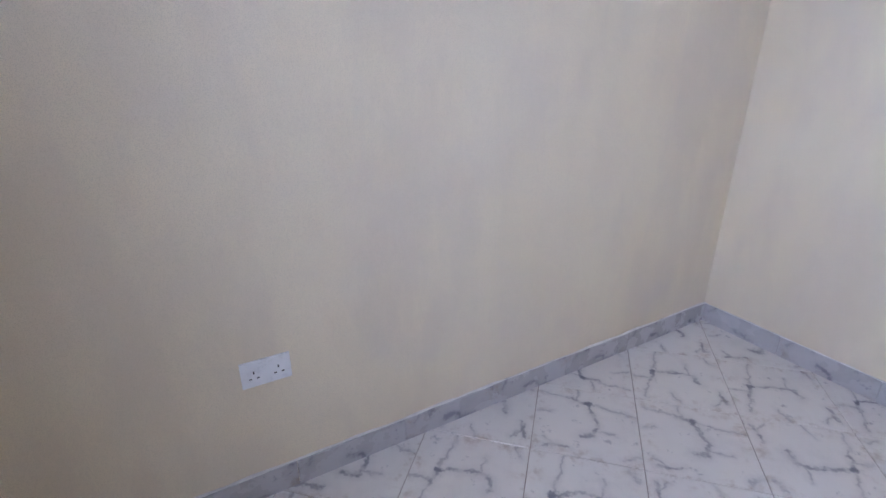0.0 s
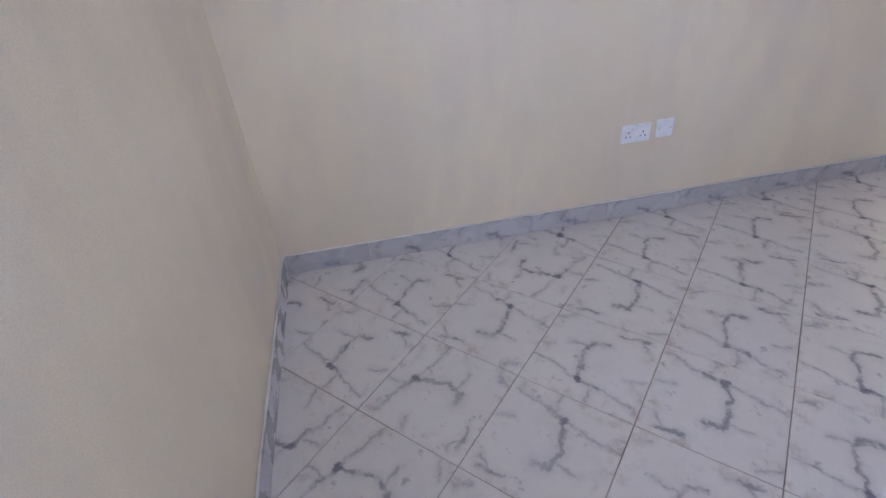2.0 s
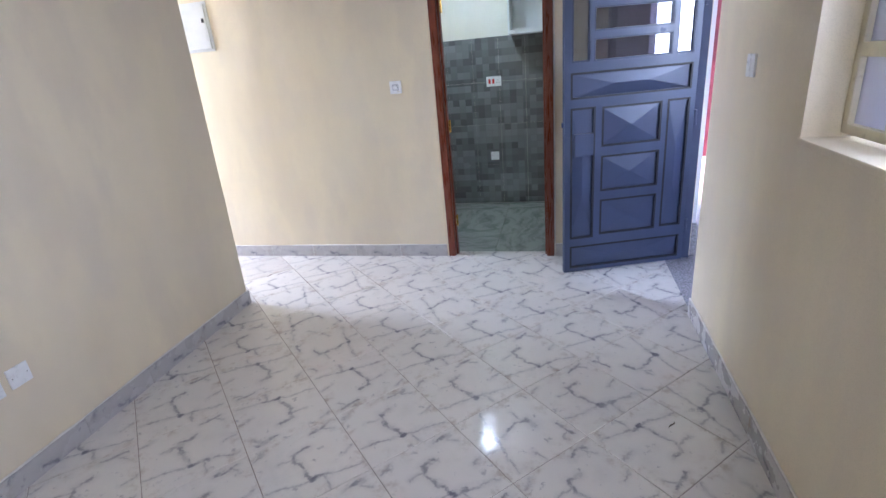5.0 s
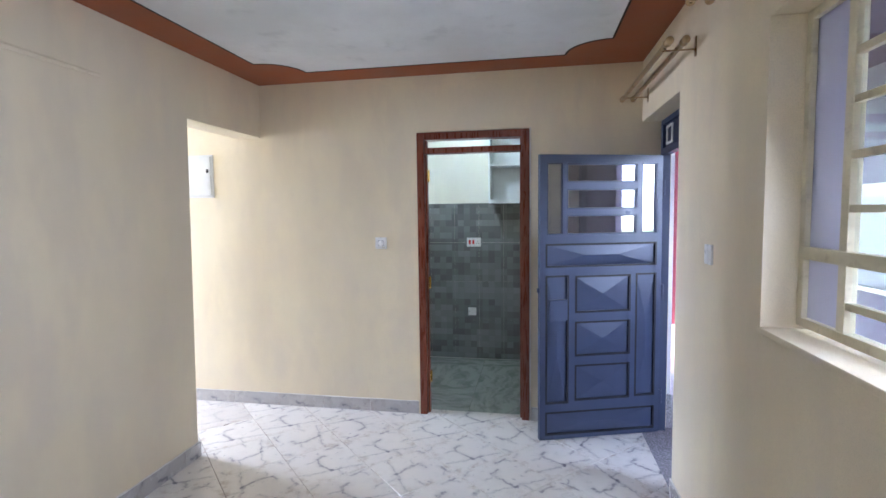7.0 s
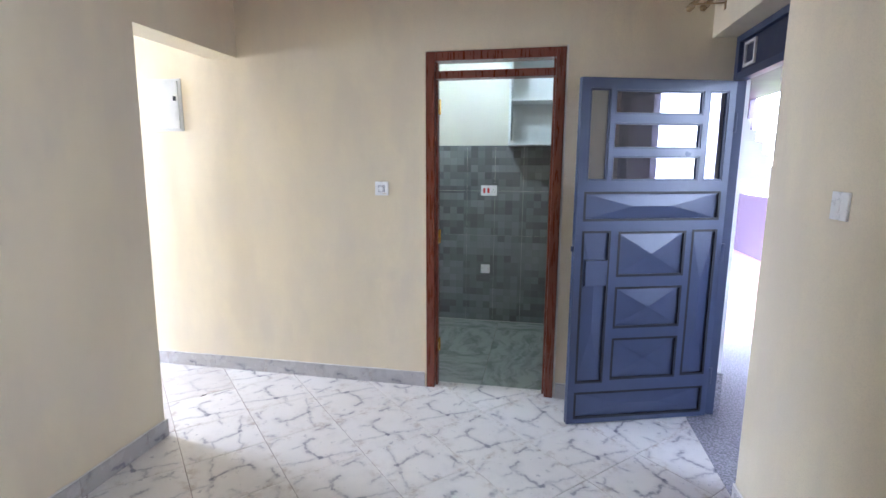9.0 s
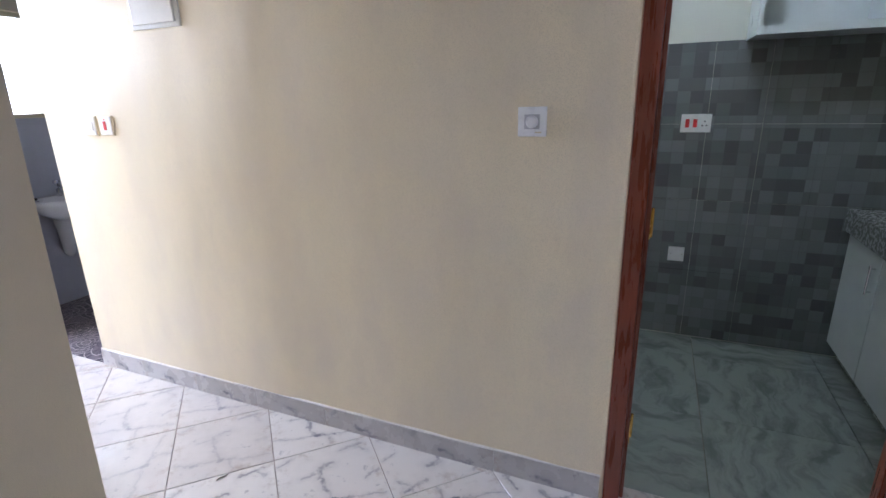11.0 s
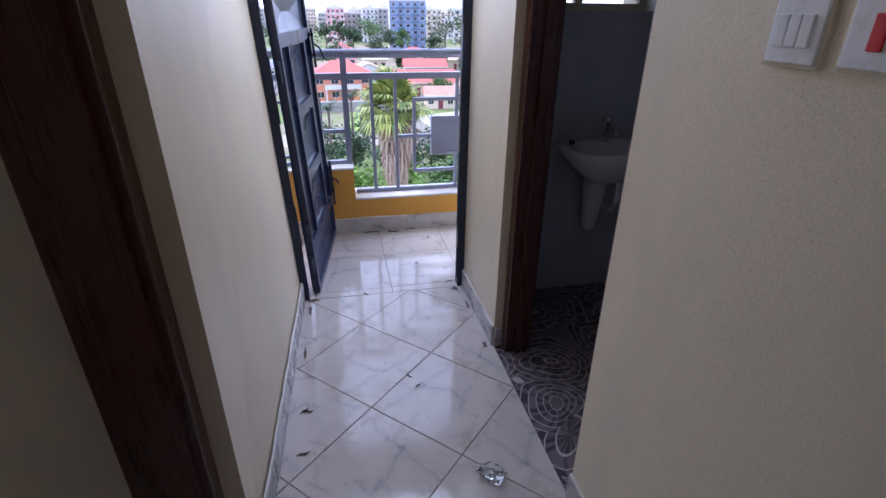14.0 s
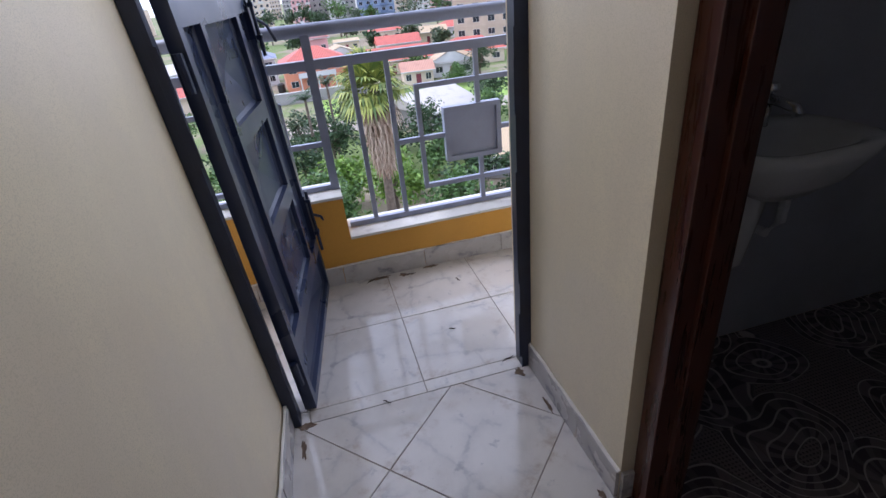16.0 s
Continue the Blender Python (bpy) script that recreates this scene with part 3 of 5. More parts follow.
# ---- steel doors ----
def steel_leaf(w, h, name, label, at, paint):
    """A pressed steel leaf: glazed top, embossed panels below. Local x runs from the hinge, +y is the embossed side."""
    d = thing(name, label, "door", at=at)
    X = lambda u: w * (1 - u)
    Z = lambda v: h * (1 - v)
    holes = []

    def hole(u0, v0, u1, v1):
        holes.append((X(u1), Z(v1), X(u0), Z(v0)))
        return holes[-1]

    glass = [hole(0.055, 0.028, 0.185, 0.275), hole(0.825, 0.028, 0.955, 0.275), hole(0.215, 0.030, 0.79, 0.095), hole(0.215, 0.117, 0.79, 0.187), hole(0.215, 0.207, 0.79, 0.275)]
    panels = [hole(0.045, 0.305, 0.960, 0.388), hole(0.045, 0.415, 0.235, 0.872), hole(0.785, 0.415, 0.960, 0.862), hole(0.285, 0.418, 0.745, 0.550),
              hole(0.285, 0.580, 0.745, 0.705), hole(0.285, 0.735, 0.745, 0.865), hole(0.045, 0.900, 0.960, 0.985)]
    # the frame: a grid of square tube left between the holes
    xs = sorted({0.0, w, *[v for q in holes for v in (q[0], q[2])]})
    zs = sorted({0.0, h, *[v for q in holes for v in (q[1], q[3])]})
    bm = bmesh.new()
    for i, (xa, xb) in enumerate(zip(xs, xs[1:])):
        run = None
        for za, zb in zip(zs, zs[1:]):
            cx, cz = (xa + xb) / 2, (za + zb) / 2
            solid = not any(q[0] < cx < q[2] and q[1] < cz < q[3] for q in holes)
            if solid:
                run = (run[0], zb) if run else (za, zb)
            if run and (not solid or zb == zs[-1]):
                bx(bm, xa, -0.019, run[0], xb, 0.019, run[1])
                run = None
    bmesh.ops.remove_doubles(bm, verts=bm.verts[:], dist=0.0005)
    part("leaf_frame", bm, paint, d)
    for x0, z0, x1, z1 in glass:
        g = part("pane", boxes((x0 - 0.004, -0.003, z0 - 0.004, x1 + 0.004, 0.003, z1 + 0.004)), M_TINTED, d, "dark tinted glass pane")
        g.visible_shadow = False
        part("glazing_bead", band4(x0, z0, x1, z1, 0.010, 0.006, 0.014), M_STEEL_DK, d)
    for x0, z0, x1, z1 in panels:
        bm = bmesh.new()
        ins = 0.012
        cx, cz = (x0 + x1) / 2, (z0 + z1) / 2
        rings = [[(x0 - 0.003, z0 - 0.003), (x1 + 0.003, z0 - 0.003), (x1 + 0.003, z1 + 0.003), (x0 - 0.003, z1 + 0.003)],
                 [(x0 + ins, z0 + ins), (x1 - ins, z0 + ins), (x1 - ins, z1 - ins), (x0 + ins, z1 - ins)]]
        lv = [bm.verts.new((x, -0.004, z)) for x, z in rings[0]]
        mv = [bm.verts.new((x, 0.004, z)) for x, z in rings[1]]
        short = min(x1 - x0, z1 - z0) / 2 - ins
        long_x = (x1 - x0) / 2 - ins - short
        long_z = (z1 - z0) / 2 - ins - short
        rise = 0.012 + 0.065 * short
        if long_x + long_z < 0.08:
            long_x = long_z = 0.0
        a, b = bm.verts.new((cx - long_x * 0.35, rise, cz - long_z * 0.35)), bm.verts.new((cx + long_x * 0.35, rise, cz + long_z * 0.35))
        for i in range(4):
            bm.faces.new((lv[i], lv[(i + 1) % 4], mv[(i + 1) % 4], mv[i]))
        if long_x >= long_z:
            for f in ((mv[0], mv[1], b, a), (mv[1], mv[2], b), (mv[2], mv[3], a, b), (mv[3], mv[0], a)):
                bm.faces.new(f)
        else:
            for f in ((mv[0], mv[1], a), (mv[1], mv[2], b, a), (mv[2], mv[3], b), (mv[3], mv[0], a, b)):
                bm.faces.new(f)
        bmesh.ops.remove_doubles(bm, verts=bm.verts[:], dist=0.0002)
        part("panel", bm, paint, d, "embossed steel panel")
        # dark band round the panel: the groove's shade put in as colour
        part("groove_shade_band", band4(x0, z0, x1, z1, 0.013, 0.0085, 0.0200), M_GROOVE_SHADE, d)
    return d


def band4(x0, z0, x1, z1, t, y0, y1):
    """A thin rectangular frame standing in the xz plane, inside the given outline."""
    return boxes((x0, y0, z0, x0 + t, y1, z1), (x1 - t, y0, z0, x1, y1, z1), (x0 + t, y0, z0, x1 - t, y1, z0 + t), (x0 + t, y0, z1 - t, x1 - t, y1, z1))


turn1 = math.degrees(math.atan2(-0.274, -0.83))
leaf1 = steel_leaf(0.872, 1.94, "steel_entrance_door", "open blue-grey steel entrance door with embossed panels and glazed top", pose(3.022, 2.766, 0.010, 0, 0, turn1), M_STEEL)
part("lock_case", boxes((0.872 * (1 - 0.222), 0.004, 1.94 * 0.425, 0.872 * (1 - 0.075), 0.026, 1.94 * 0.50), bevel=0.004), M_STEEL, leaf1, "painted lock case")
part("lock_tongue", boxes((0.868, -0.008, 1.02, 0.884, 0.008, 1.05), bevel=0.002), M_STEEL_DK, leaf1)
for z in (0.25, 1.0, 1.72):
    part("hinge", tube(bmesh.new(), [(-0.012, 0.012, z - 0.05), (-0.012, 0.012, z + 0.05)], 0.011, 10), M_STEEL, leaf1)

fr = tagged(thing("door_frame_4", "blue-grey steel entrance door frame with a transom panel", "door frame"), kind="structure")
part("post", boxes((3.030, 2.782, -0.005, 3.085, N, HEAD), bevel=0.003), M_STEEL, fr)
part("post", boxes((3.030, 1.931, -0.005, 3.085, 1.965, HEAD), bevel=0.003), M_STEEL, fr)
part("head", boxes((3.030, 1.965, HEAD - 0.035, 3.085, 2.782, HEAD), bevel=0.003), M_STEEL, fr)
part("transom_bar", boxes((3.030, 1.965, 1.955, 3.085, 2.782, 1.995), bevel=0.003), M_STEEL, fr)
part("transom_panel", boxes((3.050, 1.965, 1.995, 3.066, 2.782, HEAD - 0.035)), M_STEEL_DK, fr)
part("vent_frame", boxes((3.040, 2.60, 2.015, 3.050, 2.74, 2.03), (3.040, 2.60, 2.125, 3.050, 2.74, 2.14), (3.040, 2.60, 2.03, 3.050, 2.615, 2.125), (3.040, 2.725, 2.03, 3.050, 2.74, 2.125)), M_CAP, fr, "pale vent frame")
part("threshold", boxes((2.915, 1.932, -0.02, 3.10, 2.829, 0.003)), M_TERRAZZO, fr)

# balcony door, opened outwards along the south side
turn2 = math.degrees(math.atan2(0.10, -0.79))
leaf2 = steel_leaf(0.80, 2.04, "steel_balcony_door", "dark blue steel balcony door standing open to the outside", Matrix.Translation((-2.856, 2.048, 0.008)) @ Matrix.Rotation(math.atan(LEAN), 4, "X") @ Matrix.Rotation(radians(turn2), 4, "Z"), M_STEEL_BALC)


def tower_bolt(parent, x, z, y, size=1.0):
    bm = boxes((x - 0.018, y - 0.006, z - 0.06 * size, x + 0.018, y, z + 0.06 * size), bevel=0.002)
    tube(bm, [(x, y - 0.016, z - 0.10 * size), (x, y - 0.016, z + 0.07 * size)], 0.007, 8)
    for dz in (-0.045, 0.045):
        bx(bm, x - 0.014, y - 0.026, z + dz * size - 0.008, x + 0.014, y - 0.004, z + dz * size + 0.008, bevel=0.002)
    bolt = part("bolt", bm, M_STEEL_DK, parent, "black steel slide bolt")
    part("bolt_knob", tube(bmesh.new(), [(x, y - 0.016, z + 0.01), (x + 0.03, y - 0.045, z - 0.02), (x + 0.05, y - 0.06, z - 0.08)], 0.006, 8), M_STEEL_DK, bolt)


tower_bolt(leaf2, 0.772, 0.37, -0.019, 1.7)
tower_bolt(leaf2, 0.772, 1.16, -0.019, 1.2)
bm = bmesh.new()
ring = [(0.80 + 0.022 * math.cos(a / 8 * math.pi), -0.03, 1.07 + 0.022 * math.sin(a / 8 * math.pi)) for a in range(17)]
tube(bm, ring, 0.005, 8, False)
part("padlock_ring", bm, M_STEEL_DK, leaf2)
for z in (0.17, 1.10, 1.85):
    bm = tube(bmesh.new(), [(-0.012, 0.0, z - 0.045), (-0.012, 0.0, z + 0.045)], 0.013, 10)
    bx(bm, -0.012, -0.006, z - 0.03, 0.01, 0.006, z + 0.03)
    part("hinge", bm, M_STEEL_DK, leaf2)

fr = tagged(thing("door_frame_5", "dark blue steel balcony door frame with ragged paint edges", "door frame"), kind="structure")


def ragged_post(x0, x1, y0, y1, z1, side):
    """An angle-iron post whose painted edge wanders onto the plaster."""
    bm = boxes((x0, y0, -0.004, x1, y1, z1), bevel=0.003)
    random.seed(5 + int(side))
    z = 0.05
    while z < z1 - 0.15:
        l = random.uniform(0.05, 0.22)
        o = random.uniform(0.003, 0.012)
        if side > 0:
            bx(bm, x1 - 0.004, y0 - o, z, x1 + 0.0025, y0 + 0.01, z + l, bevel=0.001)
        else:
            bx(bm, x1 - 0.004, y1 - 0.01, z, x1 + 0.0025, y1 + o, z + l, bevel=0.001)
        z += l * 0.97
    return bm


bm = ragged_post(-2.855, -2.797, CB - 0.002, CB + 0.033, 2.14, -1)
lean(bm)
part("post", bm, M_STEEL_DK, fr)
part("post", ragged_post(-2.855, -2.797, N - 0.035, N, 2.14, 1), M_STEEL_DK, fr)
part("head", boxes((-2.855, CB - 0.06, 2.105, -2.797, N - 0.035, 2.14), bevel=0.003), M_STEEL_DK, fr)


# ---- windows ----
def steel_window(name, label, x, y0, y1, z0, z1, bars, transoms, mullions, frost=()):
    """A steel window in a wall along y: frame, mullions, transoms and thin bars; panes between."""
    wn_ = tagged(thing(name, label, "window"), kind="structure")
    t = 0.03
    part("window_frame", boxes((x, y0, z0, x + 0.04, y0 + t, z1), (x, y1 - t, z0, x + 0.04, y1, z1), (x, y0 + t, z0, x + 0.04, y1 - t, z0 + t), (x, y0 + t, z1 - t, x + 0.04, y1 - t, z1), bevel=0.004), M_WIN, wn_)
    for m in mullions:
        part("mullion", boxes((x + 0.002, m - 0.018, z0 + t, x + 0.036, m + 0.018, z1 - t), bevel=0.003), M_WIN, wn_)
    for z in transoms:
        part("transom", boxes((x - 0.002, y0 + t, z - 0.02, x + 0.038, y1 - t, z + 0.02), bevel=0.003), M_WIN, wn_)
    cols = [y0 + t, *mullions, y1 - t]
    for z in bars:
        part("bar", boxes((x + 0.004, y0 + t, z - 0.011, x + 0.026, mullions[-1] if mullions else y1 - t, z + 0.011), bevel=0.002), M_WIN, wn_)
    for i, (a, b) in enumerate(zip(cols, cols[1:])):
        g = part("pane", boxes((x + 0.018, a, z0 + t, x + 0.023, b, z1 - t)), M_FROST if i in frost else M_GLASS, wn_, "frosted pane" if i in frost else "clear glass pane")
        g.visible_shadow = False
    return wn_


steel_window("window_1", "cream steel casement window with horizontal bars", 3.012, -0.27, 0.93, 1.19, HEAD, (1.297, 1.57, 1.718, 1.867, 1.997), (1.43,), (-0.20 + 0.33, 0.70), (2,))
setting("window_sill", boxes((E - 0.004, -0.29, 1.155, 3.012, 0.95, 1.178), bevel=0.006), M_WALL, "cream plastered window sill", "sill")
steel_window("window_2", "small bathroom window with horizontal bars", -2.80, 3.02, 3.62, 1.36, 2.05, (1.43, 1.52, 1.61, 1.70, 1.79, 1.88, 1.97), (), (3.30,))


# ---- curtain rods ----
def rod_set(y0, y1, z, lab):
    r = thing("curtain_rod", lab, "curtain rod", "double curtain rods")
    for i, off in enumerate((0.075, 0.145)):
        part("rod", tube(bmesh.new(), [(E - off, y0, z), (E - off, y1, z)], 0.0135, 12), M_ROD, r)
        for y, s in ((y0, -1), (y1, 1)):
            bm = bmesh.new()
            tube(bm, [(E - off, y, z), (E - off, y + s * 0.012, z), (E - off, y + s * 0.02, z), (E - off, y + s * 0.045, z)], [0.017, 0.019, 0.014, 0.007], 12)
            ball(bm, (E - off, y + s * 0.052, z), 0.019)
            part("finial", bm, M_ROD, r, smooth=True)
    for y in (y0 + 0.06, y1 - 0.06):
        bm = boxes((E - 0.005, y - 0.012, z - 0.045, E, y + 0.012, z + 0.045), (E - 0.155, y - 0.006, z - 0.016, E - 0.004, y + 0.006, z - 0.010), bevel=0.002)
        for off in (0.075, 0.145):
            pts = [(E - off + 0.014 * math.cos(k / 6 * math.pi + math.pi), y, z + 0.014 * math.sin(k / 6 * math.pi + math.pi)) for k in range(7)]
            tube(bm, pts, 0.004, 6)
        part("bracket", bm, M_ROD, r)
    return r


rod_set(1.62, 2.72, 2.335, "double brass curtain rod over the entrance door")
rod_set(-0.55, 1.22, 2.385, "double brass curtain rod over the window")


# ---- plates on the walls: local x across, z up, front to -y ----
def socket_double(at, label="white double wall socket with two switches"):
    s = thing("wall_socket", label, "socket", at=at)
    part("plate", boxes((-0.073, -0.009, -0.043, 0.073, 0.0, 0.043), bevel=0.003), M_PLATE, s)
    for cx in (-0.036, 0.036):
        for x, z, w, h in ((cx, 0.006, 0.004, 0.009), (cx - 0.011, -0.014, 0.008, 0.004), (cx + 0.011, -0.014, 0.008, 0.004)):
            # small dark block painting in the shade inside a pin hole
            part("pin_hole_shade", boxes((x - w / 2, -0.0096, z - h / 2, x + w / 2, -0.008, z + h / 2)), M_HOLE, s)
        part("rocker", boxes((cx * 0.42 - 0.007, -0.0125, 0.016, cx * 0.42 + 0.007, -0.0085, 0.034), bevel=0.002), M_PLATE, s)
    return s


def blank_plate(at, label, name="wall_plate"):
    s = thing(name, label, "wall plate", at=at)
    part("plate", boxes((-0.043, -0.009, -0.043, 0.043, 0.0, 0.043), bevel=0.003), M_PLATE, s)
    for x in (-0.03, 0.03):
        part("screw", tube(bmesh.new(), [(x, -0.0088, 0), (x, -0.0098, 0)], 0.003, 8), M_CHROME, s)
    part("outlet", boxes((-0.012, -0.0105, -0.010, 0.012, -0.008, 0.012), bevel=0.002), M_PLATE, s)
    return s


def light_switch(at, label, gangs=1, rim=False, red=False, name="light_switch"):
    s = thing(name, label, "switch", at=at)
    if rim:
        part("surround", boxes((-0.046, -0.008, -0.046, 0.046, 0.0, 0.046), bevel=0.003), M_CREAMP, s, "cream plastic surround")
    part("plate", boxes((-0.040, -0.012, -0.040, 0.040, -0.002, 0.040), bevel=0.003) if rim else boxes((-0.043, -0.009, -0.043, 0.043, 0.0, 0.043), bevel=0.003), M_PLATE, s)
    f = -0.012 if rim else -0.009
    for g in range(gangs):
        cx = (g - (gangs - 1) / 2) * 0.019
        bm = boxes((cx - 0.0085, f - 0.004, -0.020, cx + 0.0085, f + 0.001, 0.020), bevel=0.002)
        part("rocker", bm, M_RED if red else M_PLATE, s, "red rocker" if red else "white rocker")
    if red:
        part("neon", boxes((-0.004, f - 0.0008, 0.026, 0.004, f + 0.001, 0.032)), M_RED, s)
    return s


def dimmer(at):
    s = thing("dimmer_switch", "white square dimmer switch with a raised button", "switch", at=at)
    part("plate", boxes((-0.045, -0.010, -0.045, 0.045, 0.0, 0.045), bevel=0.003), M_PLATE, s)
    # grey square on the plate stands for the shading round the knob
    part("knob_shade", boxes((-0.024, -0.0108, -0.022, 0.024, -0.0095, 0.022), bevel=0.0004), M_KNOB_SHADE, s, "flat grey square painting in the shading round the knob")
    part("button", tube(bmesh.new(), [(0, -0.010, 0), (0, -0.016, 0), (0, -0.027, 0), (0, -0.030, 0)], [0.020, 0.018, 0.016, 0.013], 20), M_PLATE, s, "round white knob")
    part("mark", boxes((0.010, -0.0106, -0.034, 0.030, -0.0095, -0.030)), M_CREAMP, s)
    return s


socket_double(pose(0, 0.283, 0.446, 0, 0, 90))
blank_plate(pose(0, 0.427, 0.452, 0, 0, 90), "white square outlet plate beside the socket")
socket_double(pose(2.255, S, 0.475, 0, 0, 180))
dimmer(pose(0.99, N, 1.345))
light_switch(pose(-1.124, N, 1.335), "white three-gang light switch in a cream surround", 3, True)
light_switch(pose(-1.010, N, 1.337), "white water heater switch with a red rocker", 1, True, True, "heater_switch")
light_switch(pose(E, 1.427, 1.38, 0, 0, -90), "white single light switch beside the entrance")

# distribution board
db = thing("distribution_board", "flush pale grey steel distribution board with a closed cover", "fuse box")
part("surround", boxes((-0.708, N - 0.012, 1.722, -0.430, N, 2.072), bevel=0.004), worn("pale_grey_enamel", (0.74, 0.75, 0.74), 0.35, 0, 0.05, 6), db)
part("cover", boxes((-0.691, N - 0.022, 1.739, -0.449, N - 0.011, 2.055), bevel=0.005), worn("pale_grey_cover", (0.76, 0.77, 0.76), 0.3, 0, 0.05, 6), db)
part("latch", boxes((-0.483, N - 0.030, 1.925, -0.465, N - 0.021, 1.955), bevel=0.003), M_HOLE, db, "small black latch")
# a ridge of plaster across the west wall
setting("plaster_ridge", tube(bmesh.new(), [(0.002, -0.60, 2.30), (0.003, 0.2, 2.288), (0.004, 0.8, 2.286), (0.003, 1.334, 2.288)], [0.010, 0.017, 0.017, 0.008], 6), M_WALL, "raised plaster ridge over a buried conduit", "trim")


# the north wall swells where two coats of plaster meet, from the skirting to the ceiling
def swelling(x):
    if x < -0.16:
        return 0.008 * (0.5 - 0.5 * math.cos(math.pi * (x + 0.86) / 0.70))
    return 0.008 * (0.5 + 0.5 * math.cos(math.pi * (x + 0.16) / 0.17))


bm = bmesh.new()
rows = []
for k in range(21):
    z = 0.10 + (H - 0.011 - 0.10) * k / 20
    wander = 0.05 * noise.noise(Vector((0.3, 1.7, z * 1.6))) + 0.02 * noise.noise(Vector((4.0, 0.2, z * 5.0)))
    rows.append([bm.verts.new((x + wander, N - 0.0006 - swelling(x) * (0.75 + 0.5 * noise.noise(Vector((2.0, 3.0, z * 1.3)))), z)) for x in (-0.86 + 0.87 * c / 36 for c in range(37))])
for a, b in zip(rows, rows[1:]):
    for c in range(36):
        bm.faces.new((a[c], a[c + 1], b[c + 1], b[c]))
tagged(part("wall_swelling", bm, M_WALL, None, "", True), "soft swelling in the cream plaster of the wall", "plaster", kind="structure")


# ---- kitchen ----
kc = thing("wall_cabinet", "open white laminate wall cabinet with bare shelves", "cabinet")
x0, x1, y0, y1 = 1.72, 2.94, 4.05, 4.348
part("bottom", boxes((x0, y0, 1.665, x1, y1, 1.683)), M_CABINET, kc)
part("side", boxes((x0, y0, 1.683, x0 + 0.018, y1, 2.40)), M_CABINET, kc)
part("side", boxes((2.20, y0, 1.683, 2.218, y1, 2.40)), M_CABINET, kc)
part("top", boxes((x0, y0, 2.40, x1, y1, 2.418)), M_CABINET, kc)
part("shelf", boxes((x0 + 0.018, y0 + 0.01, 2.03, x1, y1, 2.048)), M_CABINET, kc)
part("back", boxes((x0 + 0.018, y1 - 0.008, 1.683, x1, y1 - 0.002, 2.40)), M_CABINET, kc)
part("front_rail", boxes((x0 + 0.018, y0, 1.683, x1, y0 + 0.016, 1.70)), M_CABINET, kc)
part("front_rail", boxes((x0 + 0.018, y0, 2.36, x1, y0 + 0.016, 2.40)), M_CABINET, kc)

bc = thing("base_cabinet", "white laminate base cabinet with bar handles", "cabinet")
part("carcass", boxes((2.325, N + 0.16, 0.10, 2.94, 4.34, 0.725)), M_CABINET, bc)
part("plinth", boxes((2.37, N + 0.16, 0.0, 2.94, 4.34, 0.10)), M_GRANITE, bc, "grey tiled plinth")
for a, b in ((4.315, 3.88), (3.875, 3.44), (3.435, 3.0)):
    dr = part("cabinet_door", boxes((2.305, b + 0.002, 0.105, 2.324, a - 0.002, 0.72), bevel=0.002), M_CABINET, bc)
    hy = b + 0.05
    bm = tube(bmesh.new(), [(2.285, hy, 0.52), (2.285, hy, 0.66)], 0.005, 8)
    for z in (0.535, 0.645):
        tube(bm, [(2.285, hy, z), (2.306, hy, z)], 0.004, 8)
    part("handle", bm, M_CHROME, dr, "steel bar handle")
ct = thing("worktop", "grey speckled granite worktop with a deep front edge", "worktop")
part("slab", boxes((2.28, N + 0.155, 0.725, 2.945, 4.338, 0.835), bevel=0.004), M_GRANITE, ct)
s = thing("cooker_socket", "white cooker control unit with red switches", "socket", at=pose(1.536, 4.342, 1.262))
part("plate", boxes((-0.074, -0.012, -0.048, 0.074, 0.0, 0.048), bevel=0.003), M_PLATE, s)
for x in (-0.042, -0.004):
    part("rocker", boxes((x - 0.010, -0.016, -0.022, x + 0.010, -0.011, 0.022), bevel=0.002), M_RED, s, "red rocker")
# pin holes again as dark blocks, their inner shade given by colour
for x, z in ((0.042, 0.010), (0.032, -0.012), (0.052, -0.012)):
    part("pin_hole_shade", boxes((x - 0.004, -0.0126, z - 0.003, x + 0.004, -0.011, z + 0.003)), M_HOLE, s)
blank_plate(pose(1.514, 4.342, 0.518), "white square outlet plate low on the kitchen tiles")
lamp = thing("ceiling_bulb", "lit white bulb in a ceiling holder", "lamp")
part("holder", tube(bmesh.new(), [(1.43, 3.40, H), (1.43, 3.40, H - 0.015), (1.43, 3.40, H - 0.09)], [0.05, 0.05, 0.02], 16), M_PLATE, lamp)
bm = bmesh.new()
tube(bm, [(1.43, 3.40, H - 0.09), (1.43, 3.40, H - 0.13), (1.43, 3.40, H - 0.165), (1.43, 3.40, H - 0.195), (1.43, 3.40, H - 0.21)], [0.014, 0.026, 0.03, 0.022, 0.006], 14)
part("bulb", bm, M_BULB, lamp, smooth=True)


# ---- bathroom ----
bs = thing("wash_basin", "white ceramic wash basin on a half pedestal", "wash basin", at=pose(0, 0, 0.01))
bm = bmesh.new()
cx, cy = -2.525, 3.42


def basin_ring(sx, sy, z, back=0.0, n=24):
    pts = []
    for k in range(n):
        a = 2 * math.pi * k / n
        c, s_ = math.cos(a), math.sin(a)
        e = 0.62
        px, py = math.copysign(abs(c) ** e, c) * sx, math.copysign(abs(s_) ** e, s_) * sy
        pts.append(bm.verts.new((max(cx + px + back, -2.684), cy + py, z)))
    return pts


